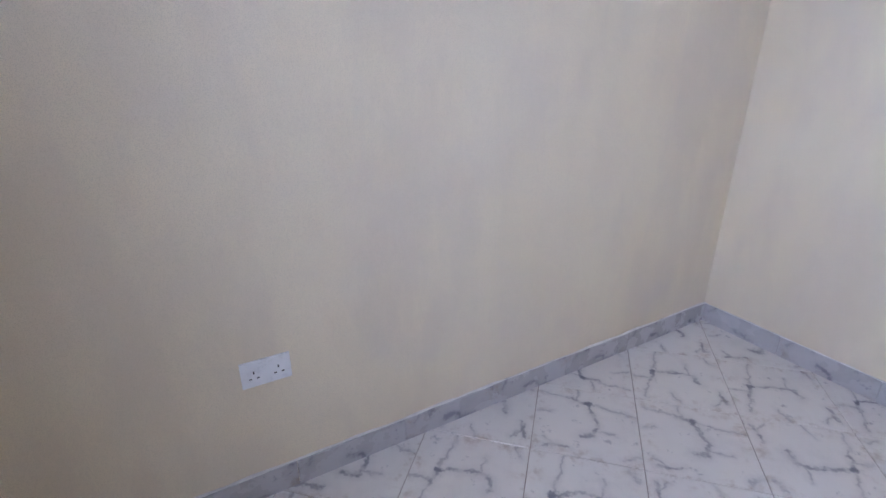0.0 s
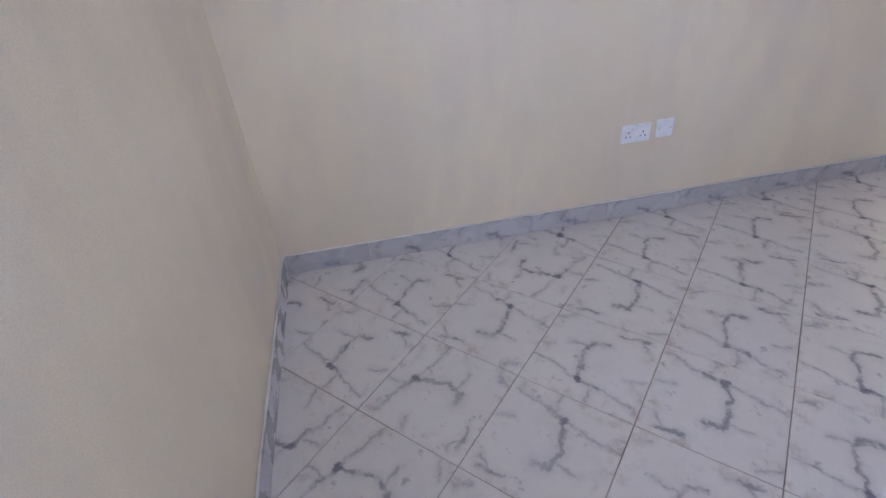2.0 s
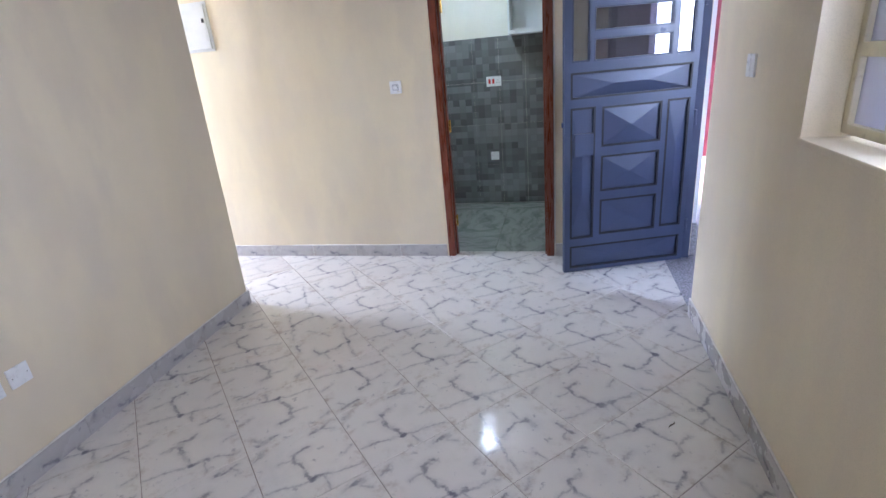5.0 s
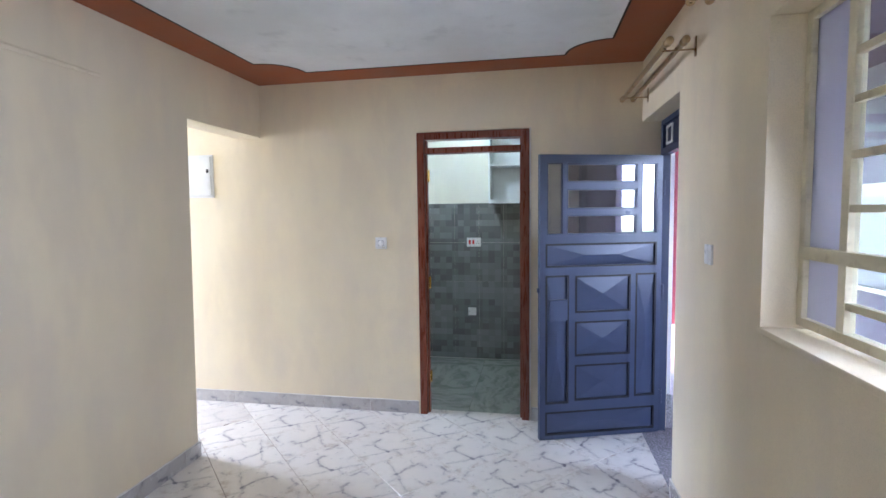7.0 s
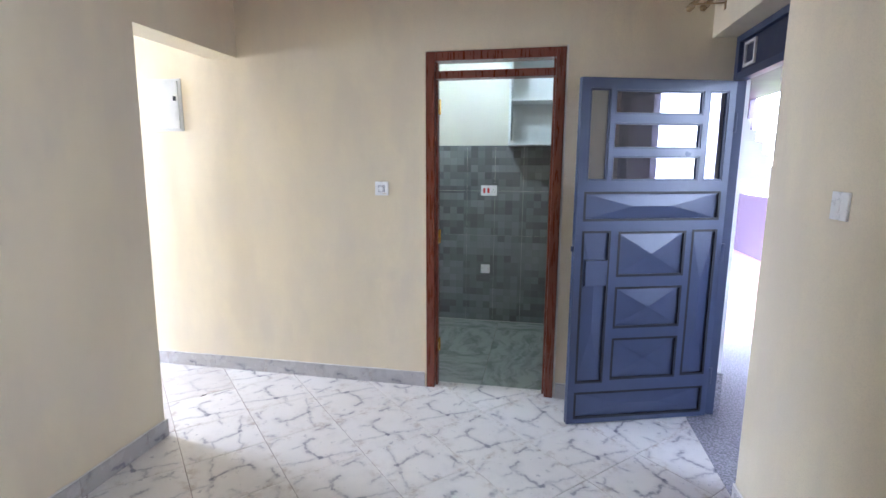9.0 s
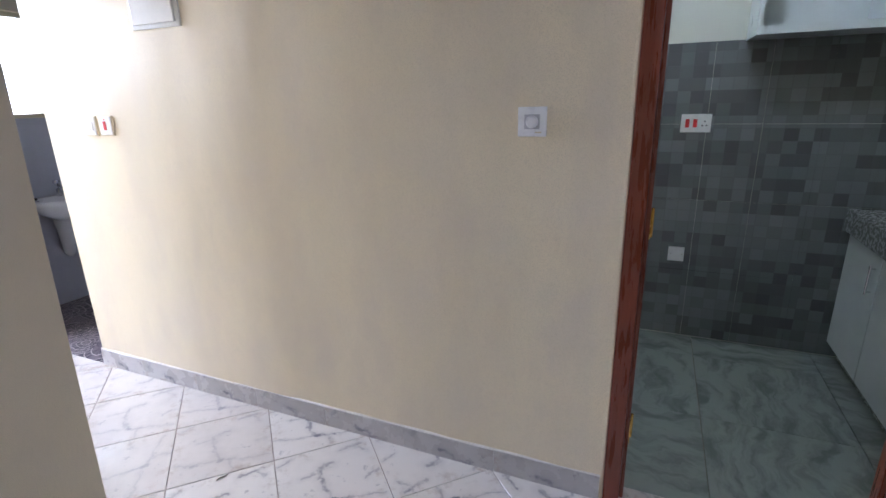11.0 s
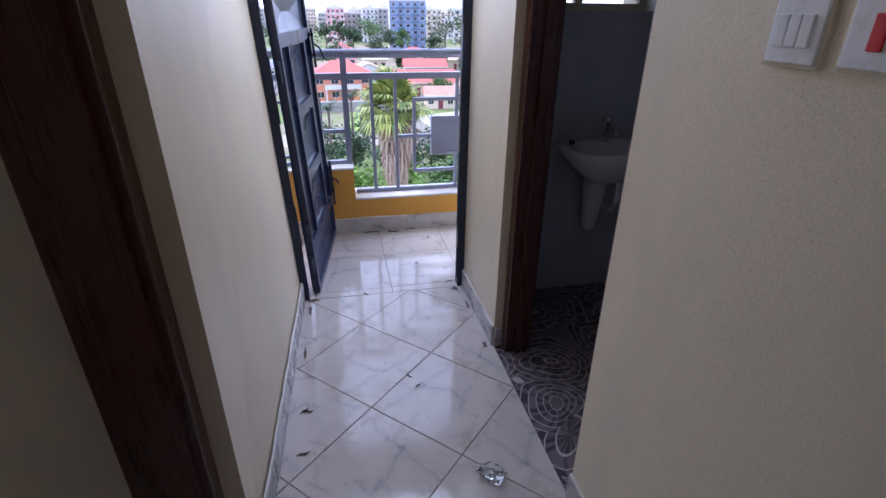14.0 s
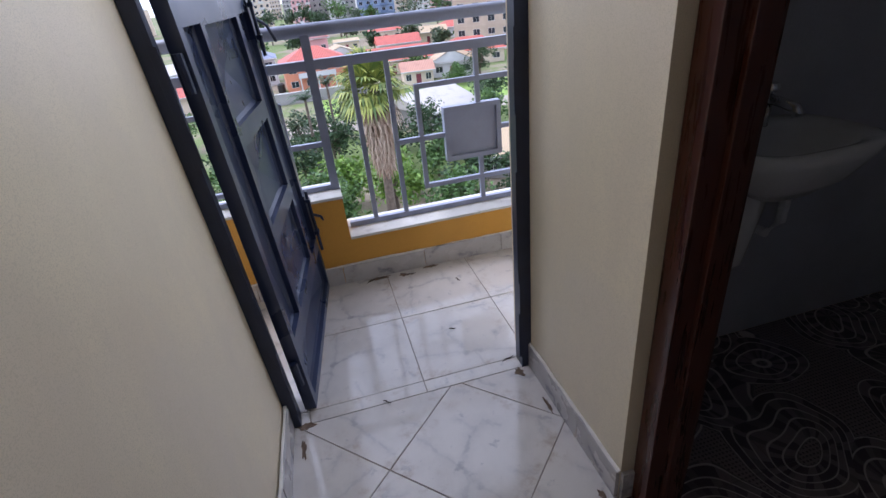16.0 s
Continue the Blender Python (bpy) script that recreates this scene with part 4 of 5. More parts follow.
rings = [basin_ring(0.07, 0.09, 0.65), basin_ring(0.12, 0.16, 0.70), basin_ring(0.15, 0.215, 0.765), basin_ring(0.16, 0.225, 0.80), basin_ring(0.148, 0.21, 0.805),
         basin_ring(0.10, 0.16, 0.795, 0.02), basin_ring(0.08, 0.12, 0.735, 0.02), basin_ring(0.04, 0.05, 0.70, 0.02)]
for a, b in zip(rings, rings[1:]):
    for k in range(24):
        bm.faces.new((a[k], a[(k + 1) % 24], b[(k + 1) % 24], b[k]))
bm.faces.new(rings[0][::-1])
bm.faces.new(rings[-1])
part("bowl", bm, M_CERAMIC, bs, smooth=True)
part("pedestal", tube(bmesh.new(), [(-2.61, cy, 0.67), (-2.61, cy, 0.55), (-2.62, cy, 0.38), (-2.62, cy, 0.35)], [0.065, 0.055, 0.04, 0.02], 14), M_CERAMIC, bs, smooth=True)
bm = tube(bmesh.new(), [(-2.62, cy + 0.02, 0.80), (-2.62, cy + 0.02, 0.85), (-2.60, cy + 0.02, 0.875), (-2.53, cy + 0.02, 0.865), (-2.52, cy + 0.02, 0.845)], 0.014, 10)
part("tap", bm, M_CHROME, bs, "chrome basin tap", smooth=True)
part("tap_handle", tube(bmesh.new(), [(-2.62, cy + 0.02, 0.88), (-2.62, cy + 0.02, 0.90), (-2.62, cy + 0.02, 0.915)], [0.012, 0.026, 0.02], 12), M_CHROME, bs)
part("drain_plug", tube(bmesh.new(), [(-2.585, cy - 0.16, 0.803), (-2.585, cy - 0.16, 0.818)], 0.014, 10), M_HOLE, bs)
part("waste_pipe", tube(bmesh.new(), [(-2.56, cy + 0.1, 0.62), (-2.56, cy + 0.1, 0.52), (-2.60, cy + 0.1, 0.46), (-2.685, cy + 0.1, 0.46)], 0.014, 8), M_PLATE, bs)


# ---- balcony ----
BX, RX = -3.645, -3.755
setting("balcony_slab", boxes((-3.86, -0.6, -0.30, -2.95, 5.2, -0.021)), M_GROUT, "concrete balcony slab", "balcony floor")
setting("balcony_soffit", boxes((-3.86, -0.6, 2.45, -2.95, 5.2, 2.62), (-3.86, -0.6, 2.20, -3.74, 5.2, 2.45)), M_LANDING, "white painted slab and beam over the balcony", "ceiling")
setting("parapet", boxes((-3.85, 2.305, -0.30, BX, 5.2, 0.222), (-3.85, -0.6, -0.30, BX, 2.305, 0.428)), M_YELLOW, "low ochre painted balcony parapet with a step", "parapet")
setting("parapet_cap", boxes((-3.855, 2.309, 0.223, BX + 0.006, 5.2, 0.236), (-3.855, -0.6, 0.429, BX + 0.006, 2.307, 0.442), bevel=0.003), M_CAP, "white cement capping of the parapet", "trim")
setting("balcony_end_wall", boxes((-3.86, -0.75, -0.30, -2.95, -0.6, 2.62), (-3.86, 5.2, -0.30, -2.95, 5.35, 2.62)), M_WALL, "cream painted balcony end wall", "wall")

rail = thing("balcony_railing", "grey painted steel balcony railing with square grid panels", "railing")


def bar(y0, z0, y1, z1, t=0.022, x=RX, name="bar"):
    h = t / 2
    k = h - 0.0022 if y0 == y1 else h       # uprights are a little thinner than the rails
    part(name, boxes((x - k, min(y0, y1) - h, min(z0, z1) - h, x + k, max(y0, y1) + h, max(z0, z1) + h), bevel=0.002), M_RAIL, rail)


part("handrail", tube(bmesh.new(), [(RX, -0.6, 1.115), (RX, 5.2, 1.115)], 0.026, 14), M_RAIL, rail, smooth=True)
bar(-0.6, 0.985, 5.2, 0.985, 0.038, name="mid_rail")
part("bottom_rail", boxes((RX - 0.012, 2.32, 0.238, RX + 0.012, 5.2, 0.262), (RX - 0.012, -0.6, 0.444, RX + 0.012, 2.295, 0.466)), M_RAIL, rail)
part("post", boxes((RX - 0.02, 2.268, 0.444, RX + 0.02, 2.305, 1.10), bevel=0.002), M_RAIL, rail)
bay = 1.46
for n in range(2):
    o = n * bay
    for y in (2.449, 2.600):
        bar(y + o, 0.262, y + o, 0.966)
    gl, gr, gm, top, bot = 2.718 + o, 3.205 + o, 3.00 + o, 0.84, 0.372
    bar(gl, bot, gl, top)
    bar(gl, top, gr, top)
    bar(gl, bot, gr, bot)
    bar(gr, bot, gr, top)
    bar(2.600 + o, 0.606, 2.83 + o, 0.606)
    bar(3.10 + o, 0.606, 3.36 + o, 0.606)
    bar(gm, 0.735, gm, 0.966)
    bar(gm, 0.262, gm, 0.475)
    bm = boxes((RX - 0.02, 2.828 + o, 0.478, RX + 0.02, 2.850 + o, 0.732), (RX - 0.02, 3.082 + o, 0.478, RX + 0.02, 3.104 + o, 0.732),
               (RX - 0.02, 2.850 + o, 0.478, RX + 0.02, 3.082 + o, 0.500), (RX - 0.02, 2.850 + o, 0.710, RX + 0.02, 3.082 + o, 0.732))
    plaque = part("plaque_frame", bm, M_RAIL, rail)
    part("plaque_sheet", boxes((RX - 0.004, 2.850 + o, 0.500, RX + 0.004, 3.082 + o, 0.710)), M_RAIL, plaque, "flat grey steel sheet")
    for y in (3.36, 3.50):
        bar(y + o, 0.262, y + o, 0.966)
bar(2.125, 0.50, 2.125, 0.84)
bar(2.125, 0.655, 2.268, 0.655)
bar(1.75, 0.84, 2.125, 0.84)
bar(1.75, 0.50, 2.125, 0.50)
bar(1.75, 0.466, 1.75, 0.966)
for y in (1.60, 1.45, 1.30, 1.15, 1.0, 0.85, 0.7, 0.55, 0.4, 0.25):
    bar(y, 0.466, y, 0.966)

# ---- landing outside the entrance ----
setting("landing_floor", boxes((3.10, -2.5, -0.25, 4.75, 4.2, -0.012)), M_TERRAZZO, "speckled grey terrazzo landing", "floor")
setting("landing_floor_far", boxes((3.10, 4.2, -0.25, 5.6, 10.0, -0.012)), M_PINK, "pinkish oxide landing floor", "floor")
setting("landing_wall", boxes((3.10, 2.86, 0.0, 3.132, 3.40, 2.62)), M_LANDING, "white painted landing pier beside the entrance", "wall")
setting("landing_back_wall", boxes((3.10, 10.0, -0.2, 5.6, 10.15, 2.62)), M_LANDGREY, "mauve painted wall behind the stairs", "wall")
setting("landing_skirting", boxes((3.10, 2.845, 0.0, 3.140, 3.40, 0.245)), M_TERRAZZO, "speckled grey skirting on the white landing pier", "skirting")
# far soffit and side walls, out of view, are added to hold back daylight
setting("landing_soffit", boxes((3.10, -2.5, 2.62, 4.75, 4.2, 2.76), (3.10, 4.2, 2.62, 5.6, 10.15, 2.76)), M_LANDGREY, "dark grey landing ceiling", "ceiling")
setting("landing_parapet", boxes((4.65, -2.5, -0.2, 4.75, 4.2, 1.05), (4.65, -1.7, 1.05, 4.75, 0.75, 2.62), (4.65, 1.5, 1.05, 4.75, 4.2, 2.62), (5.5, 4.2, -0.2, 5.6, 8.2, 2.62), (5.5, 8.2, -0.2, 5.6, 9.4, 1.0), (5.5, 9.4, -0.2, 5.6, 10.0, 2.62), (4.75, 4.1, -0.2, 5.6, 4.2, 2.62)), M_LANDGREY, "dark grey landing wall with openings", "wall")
steel_window("window_3", "neighbour's white barred window across the landing", 4.60, 2.5, 3.5, 0.95, 1.75, (1.2, 1.45), (), (3.0,), (0, 1))
setting("landing_column", boxes((4.55, -1.2, 0.95, 4.648, -0.9, 2.62), (4.55, -2.5, 0.95, 4.75, -2.2, 2.62)), M_LANDGREY, "dark grey landing column", "column")
setting("landing_end_wall", boxes((3.10, -2.65, -0.2, 4.75, -2.5, 2.76)), M_LANDING, "white landing end wall", "wall")
d = thing("neighbour_door", "maroon painted panelled door across the landing", "door")
part("leaf", boxes((4.0, 9.93, 0.0, 4.9, 9.98, 2.0), bevel=0.004), M_MAROON, d)
for z in (0.15, 0.8, 1.45):
    part("panel", boxes((4.08, 9.915, z, 4.82, 9.932, z + 0.5), bevel=0.006), M_MAROON, d)
st = thing("stair_flight", "white stair flight with an orange painted stringer above the landing", "stairs")
for k in range(9):
    part("step", boxes((4.13, 6.6 + k * 0.26, 1.15 + k * 0.17, 5.0, 6.6 + (k + 1) * 0.26, 1.15 + (k + 1) * 0.17 - 0.001)), M_LANDING, st)
bm = boxes((4.09, 6.5, 0.0, 4.128, 9.0, 0.30), bevel=0.004)
for v in bm.verts:
    v.co.z += 1.05 + (v.co.y - 6.5) * 0.654
part("stringer", bm, M_ORANGE, st, "orange-brown painted stringer")
part("newel", boxes((4.04, 6.40, -0.012, 4.12, 6.48, 2.5), bevel=0.004), M_MAROON, st)
part("support", boxes((4.40, 8.2, -0.012, 4.55, 8.35, 2.25)), M_MAROON, st)



# ---- the view: ground, trees, houses ----
G = -17.0
gm = bmesh.new()
bx(gm, -1500, -1300, G - 1, 400, 1300, G)
setting("ground", gm, ground_mat(), "grass and bare earth between the plots", "ground")
M_LEAF = [leaf_mat("dark_leaves", (0.018, 0.042, 0.014), (0.05, 0.10, 0.03)), leaf_mat("mid_leaves", (0.03, 0.075, 0.015), (0.10, 0.19, 0.035)),
          leaf_mat("grey_green_leaves", (0.035, 0.06, 0.03), (0.09, 0.13, 0.06)), leaf_mat("bright_leaves", (0.06, 0.13, 0.015), (0.20, 0.33, 0.04))]
M_BARK = worn("grey_brown_bark", (0.13, 0.10, 0.075), 0.9, 0, 0.3, 3, 20, 0.5, 0.03)
M_FROND = leaf_mat("palm_fronds", (0.05, 0.10, 0.015), (0.34, 0.36, 0.07))
M_DEAD = leaf_mat("dead_palm_fronds", (0.22, 0.13, 0.08), (0.46, 0.36, 0.27))


def quads(name, verts, faces, material, parent):
    me = bpy.data.meshes.new(name)
    me.from_pydata(verts, [], faces)
    me.materials.append(material)
    ob = new(name, me)
    ob.parent = parent
    return ob


def tree(x, y, h, r, leaf, seed, label, low=0.25, tall=1.0, n=1100, size=0.34, z=G):
    """A tapered trunk with forking limbs; leaves in clumps about the limb ends, with gaps."""
    rnd = random.Random(seed)
    t = thing("tree", label, "tree", "trees in the view", at=pose(x, y, z))
    bm = bmesh.new()
    lean = (rnd.uniform(-0.4, 0.4), rnd.uniform(-0.4, 0.4))
    top = Vector((lean[0], lean[1], h * 0.8))
    tube(bm, [(0, 0, 0), (lean[0] * 0.3, lean[1] * 0.3, h * 0.3), tuple(top)], [0.04 * h ** 0.8, 0.028 * h ** 0.8, 0.008 * h ** 0.8], 8)
    hubs = []
    for k in range(13):
        a, f = rnd.uniform(0, 2 * math.pi), rnd.uniform(low, 0.72)
        s = Vector((lean[0] * f, lean[1] * f, h * f))
        reach = r * rnd.uniform(0.45, 1.0)
        e = s + Vector((math.cos(a) * reach, math.sin(a) * reach, h * rnd.uniform(0.08, 0.3) * tall))
        mid = (s + e) / 2 + Vector((0, 0, 0.08 * h))
        tube(bm, [tuple(s), tuple(mid), tuple(e)], [0.014 * h ** 0.8, 0.010 * h ** 0.8, 0.004 * h ** 0.8], 5, False)
        hubs += [(e, rnd.uniform(0.26, 0.5) * r), (mid, rnd.uniform(0.2, 0.4) * r)]
    hubs.append((top, 0.45 * r))
    hubs.append((Vector((lean[0], lean[1], h * 0.93)), 0.3 * r))
    part("trunk", bm, M_BARK, t)
    verts, faces = [], []
    for i in range(n):
        c, cr = hubs[rnd.randrange(len(hubs))]
        d = Vector((rnd.gauss(0, 1), rnd.gauss(0, 1), rnd.gauss(0, 0.8))).normalized() * cr * rnd.uniform(0.55, 1.05)
        p = c + d
        u = Vector((rnd.gauss(0, 1), rnd.gauss(0, 1), rnd.gauss(0, 0.6))).normalized()
        w = u.cross(Vector((rnd.gauss(0, 1), rnd.gauss(0, 1), rnd.gauss(0, 1)))).normalized()
        s = size * rnd.uniform(0.6, 1.4)
        k = len(verts)
        verts += [tuple(p - u * s), tuple(p + w * s * 0.45), tuple(p + u * s), tuple(p - w * s * 0.45 + Vector((0, 0, -0.15 * s)))]
        faces += [(k, k + 1, k + 2), (k, k + 2, k + 3)]
    quads("crown", verts, faces, leaf, t)
    return t


def palm(x, y, z_top, seed=3, r=2.9):
    """A fan palm with a skirt of dead fronds under a crown of folded fans."""
    rnd = random.Random(seed)
    t = thing("palm_tree", "tall fan palm with a hanging skirt of dead fronds", "tree", at=pose(x, y, G))
    hc = z_top - G - 1.6
    bm = bmesh.new()
    tube(bm, [(0, 0, 0), (0.05, 0, hc * 0.4), (0, 0.05, hc * 0.8), (0, 0, hc)], [0.42, 0.34, 0.3, 0.26], 12)
    part("trunk", bm, M_BARK, t)

    def fan(verts, faces, base, way, size, droop, blades=15, width=0.055):
        way = way.normalized()
        side = way.cross(Vector((0, 0, 1)))
        side = side.normalized() if side.length > 0.01 else Vector((1, 0, 0))
        up = side.cross(way)
        stem = base + way * size * 0.55
        k = len(verts)
        verts += [tuple(base - side * 0.03), tuple(base + side * 0.03), tuple(stem + side * 0.02), tuple(stem - side * 0.02)]
        faces.append((k, k + 1, k + 2, k + 3))
        for b in range(blades):
            a = (b / (blades - 1) - 0.5) * radians(200)
            d = (way * math.cos(a) + side * math.sin(a)).normalized()
            l = size * 0.62 * (0.75 + 0.25 * math.cos(a)) * rnd.uniform(0.9, 1.08)
            m = stem + d * l * 0.6 + up * 0.04 * size
            e = stem + d * l + Vector((0, 0, -droop * l * rnd.uniform(0.6, 1.3)))
            wv = d.cross(up).normalized() * width * size * 0.5
            k = len(verts)
            verts += [tuple(stem), tuple(m + wv), tuple(e), tuple(m - wv)]
            faces.append((k, k + 1, k + 2, k + 3))

    verts, faces = [], []
    for i in range(58):
        a = i * 2.39996
        el = radians(80 - 105 * (i / 57) ** 0.9 + rnd.uniform(-18, 18))
        way = Vector((math.cos(a) * math.cos(el), math.sin(a) * math.cos(el), math.sin(el)))
        fan(verts, faces, Vector((0, 0, hc - 0.3 + rnd.uniform(-0.2, 0.2))), way, r * rnd.uniform(0.68, 1.15), 0.12 + 0.28 * i / 57, 20, 0.075)
    quads("crown", verts, faces, M_FROND, t)
    verts, faces = [], []
    for i in range(150):
        a = rnd.uniform(0, 2 * math.pi)
        f = i / 149
        z = hc - 0.5 - f * 4.6
        el = radians(-55 - 28 * f + rnd.uniform(-8, 8))
        way = Vector((math.cos(a) * math.cos(el), math.sin(a) * math.cos(el), math.sin(el)))
        fan(verts, faces, Vector((math.cos(a) * 0.25, math.sin(a) * 0.25, z)), way, rnd.uniform(1.5, 2.2) * (1 - 0.3 * f), 0.5, 9, 0.09)
    quads("dead_skirt", verts, faces, M_DEAD, t)
    return t


palm(-36.8, 6.45, -3.1, 3, 2.55)

F_WHITE, F_CREAM, F_GREY = facade("white_render", (0.55, 0.55, 0.54)), facade("cream_render", (0.60, 0.50, 0.38)), facade("grey_block", (0.28, 0.27, 0.255))
F_BLUE, F_PINK, F_TAN = facade("blue_render", (0.20, 0.26, 0.38)), facade("pink_render", (0.62, 0.34, 0.33)), facade("tan_stone", (0.48, 0.38, 0.29))
F_ORANGE = facade("orange_render", (0.55, 0.22, 0.13))
R_RED, R_TAN, R_GREY = sheet_roof("red_sheet_roof", (0.42, 0.085, 0.055)), sheet_roof("tan_sheet_roof", (0.42, 0.31, 0.18)), sheet_roof("grey_sheet_roof", (0.42, 0.39, 0.35))
R_RUST, R_BLUE = sheet_roof("rusty_sheet_roof", (0.40, 0.20, 0.13)), sheet_roof("blue_grey_sheet_roof", (0.16, 0.18, 0.26))
M_DARKGLASS = worn("dark_window_glass", (0.03, 0.035, 0.045), 0.15, 0, 0.1, 0.5)
M_TRIM = facade("white_trim", (0.55, 0.54, 0.53))


def window_part(parent, x, y, z, w, h, ax="x", face=1, trim=M_TRIM):
    """A framed window on a facade whose normal runs along ax."""
    t = 0.06
    if ax == "x":
        fr = part("window", boxes((x - 0.05, y - w / 2 - t, z - t, x + 0.06, y + w / 2 + t, z), (x - 0.05, y - w / 2 - t, z + h, x + 0.06, y + w / 2 + t, z + h + t),
                                  (x - 0.05, y - w / 2 - t, z, x + 0.06, y - w / 2, z + h), (x - 0.05, y + w / 2, z, x + 0.06, y + w / 2 + t, z + h),
                                  (x - 0.03, y - 0.03, z, x + 0.03, y + 0.03, z + h)), trim, parent)
        part("pane", boxes((x - 0.03, y - w / 2, z, x + 0.012, y + w / 2, z + h)), M_DARKGLASS, fr)
    return fr


def house(name, label, x, y, lx, ly, h, roof_h, wall, roof, turn=0, kind="gable", floors=1, over=0.5, wins=3, z=G, porch=False):
    """A plastered house: walls, sheet roof with eaves, framed windows and a door towards the viewer (+x)."""
    o = thing(name, label, "house", at=pose(x, y, z, 0, 0, turn))
    part("wall", boxes((-lx / 2, -ly / 2, -0.3, lx / 2, ly / 2, h)), wall, o)
    bm = bmesh.new()
    ex, ey = lx / 2 + over, ly / 2 + over
    if kind == "gable":
        v = [bm.verts.new(p) for p in ((-ex, -ey, h - 0.1), (ex, -ey, h - 0.1), (ex, ey, h - 0.1), (-ex, ey, h - 0.1), (0, -ey, h + roof_h), (0, ey, h + roof_h))]
        for f in ((0, 3, 5, 4), (1, 4, 5, 2), (0, 4, 1), (3, 2, 5), (0, 1, 2, 3)):
            bm.faces.new([v[i] for i in f])
    elif kind == "gable_x":
        v = [bm.verts.new(p) for p in ((-ex, -ey, h - 0.1), (ex, -ey, h - 0.1), (ex, ey, h - 0.1), (-ex, ey, h - 0.1), (-ex, 0, h + roof_h), (ex, 0, h + roof_h))]
        for f in ((0, 4, 5, 1), (3, 2, 5, 4), (0, 3, 4), (0, 1, 2, 3)):
            bm.faces.new([v[i] for i in f])
        bg = bmesh.new()
        q = [bg.verts.new(p) for p in ((ex - 0.25, -ey + 0.3, h), (ex - 0.25, ey - 0.3, h), (ex - 0.25, 0, h + roof_h - 0.15))]
        bg.faces.new(q)
        part("gable", bg, wall, o)
    else:
        rx = max(0.0, ey - ex)
        v = [bm.verts.new(p) for p in ((-ex, -ey, h - 0.1), (ex, -ey, h - 0.1), (ex, ey, h - 0.1), (-ex, ey, h - 0.1), (0, -rx - 0.01, h + roof_h), (0, rx + 0.01, h + roof_h))]
        for f in ((0, 3, 5, 4), (1, 4, 5, 2), (0, 4, 1), (3, 2, 5), (0, 1, 2, 3)):
            bm.faces.new([v[i] for i in f])
    part("roof", bm, roof, o)
    part("fascia", boxes((ex - 0.02, -ey, h - 0.28, ex + 0.05, ey, h - 0.06)), M_TRIM, o)
    fh = h / floors
    for fl in range(floors):
        for k in range(wins):
            yy = -ly / 2 + ly * (k + 0.5) / wins
            if fl == 0 and k == wins // 2:
                part("door", boxes((lx / 2 - 0.05, yy - 0.5, 0, lx / 2 + 0.05, yy + 0.5, 2.1)), M_MAROON, o)
            else:
                window_part(o, lx / 2, yy, fl * fh + 0.95, min(1.5, ly / wins * 0.5), 1.15)
    if porch:
        part("balcony", boxes((lx / 2, -ly * 0.3, fh - 0.1, lx / 2 + 1.3, ly * 0.3, fh + 0.1), (lx / 2 + 1.2, -ly * 0.3, fh + 0.1, lx / 2 + 1.3, ly * 0.3, fh + 0.9)), M_TRIM, o)
        for yy in (-ly * 0.28, 0, ly * 0.28):
            part("column", boxes((lx / 2 + 1.05, yy - 0.12, -0.2, lx / 2 + 1.28, yy + 0.12, fh - 0.1)), M_TRIM, o)
    return o


def block(name, label, x, y, lx, ly, floors, wall, slab, cols, turn=0, fh=3.2, balconies=True, side=None, z=G, trim=M_TRIM):
    """A flat-roofed block of flats with slabs, framed windows and balconies on the side towards the viewer."""
    o = thing(name, label, "building", at=pose(x, y, z, 0, 0, turn))
    h = floors * fh
    part("wall", boxes((-lx / 2, -ly / 2, -0.5, lx / 2, ly / 2, h)), wall, o)
    if side:
        part("side_wall", boxes((-lx / 2 + 0.2, -ly / 2 - 0.25, -0.5, lx / 2 + 0.3, -ly / 2, h + 0.6)), side, o)
    part("roof", boxes((-lx / 2 - 0.2, -ly / 2 - 0.2, h, lx / 2 + 0.2, ly / 2 + 0.2, h + 0.3), (lx / 2 - 0.1, -ly / 2, h + 0.3, lx / 2 + 0.15, ly / 2, h + 1.1), (-2, -2, h + 0.3, 2, 2, h + 2.6)), trim, o)
    for f in range(floors):
        for c in range(cols):
            yy = -ly / 2 + ly * (c + 0.5) / cols
            window_part(o, lx / 2, yy, f * fh + 1.0, ly / cols * 0.42, 1.4, trim=trim)
            if balconies and c % 2 == 1:
                w = ly / cols * 0.95
                part("balcony", boxes((lx / 2, yy - w / 2, f * fh + 0.1, lx / 2 + 1.2, yy + w / 2, f * fh + 0.3), (lx / 2 + 1.1, yy - w / 2, f * fh + 0.3, lx / 2 + 1.2, yy + w / 2, f * fh + 1.15)), slab, o)
        part("floor_band", boxes((lx / 2 - 0.02, -ly / 2, f * fh - 0.12, lx / 2 + 0.14, ly / 2, f * fh + 0.18)), slab, o)
    return o


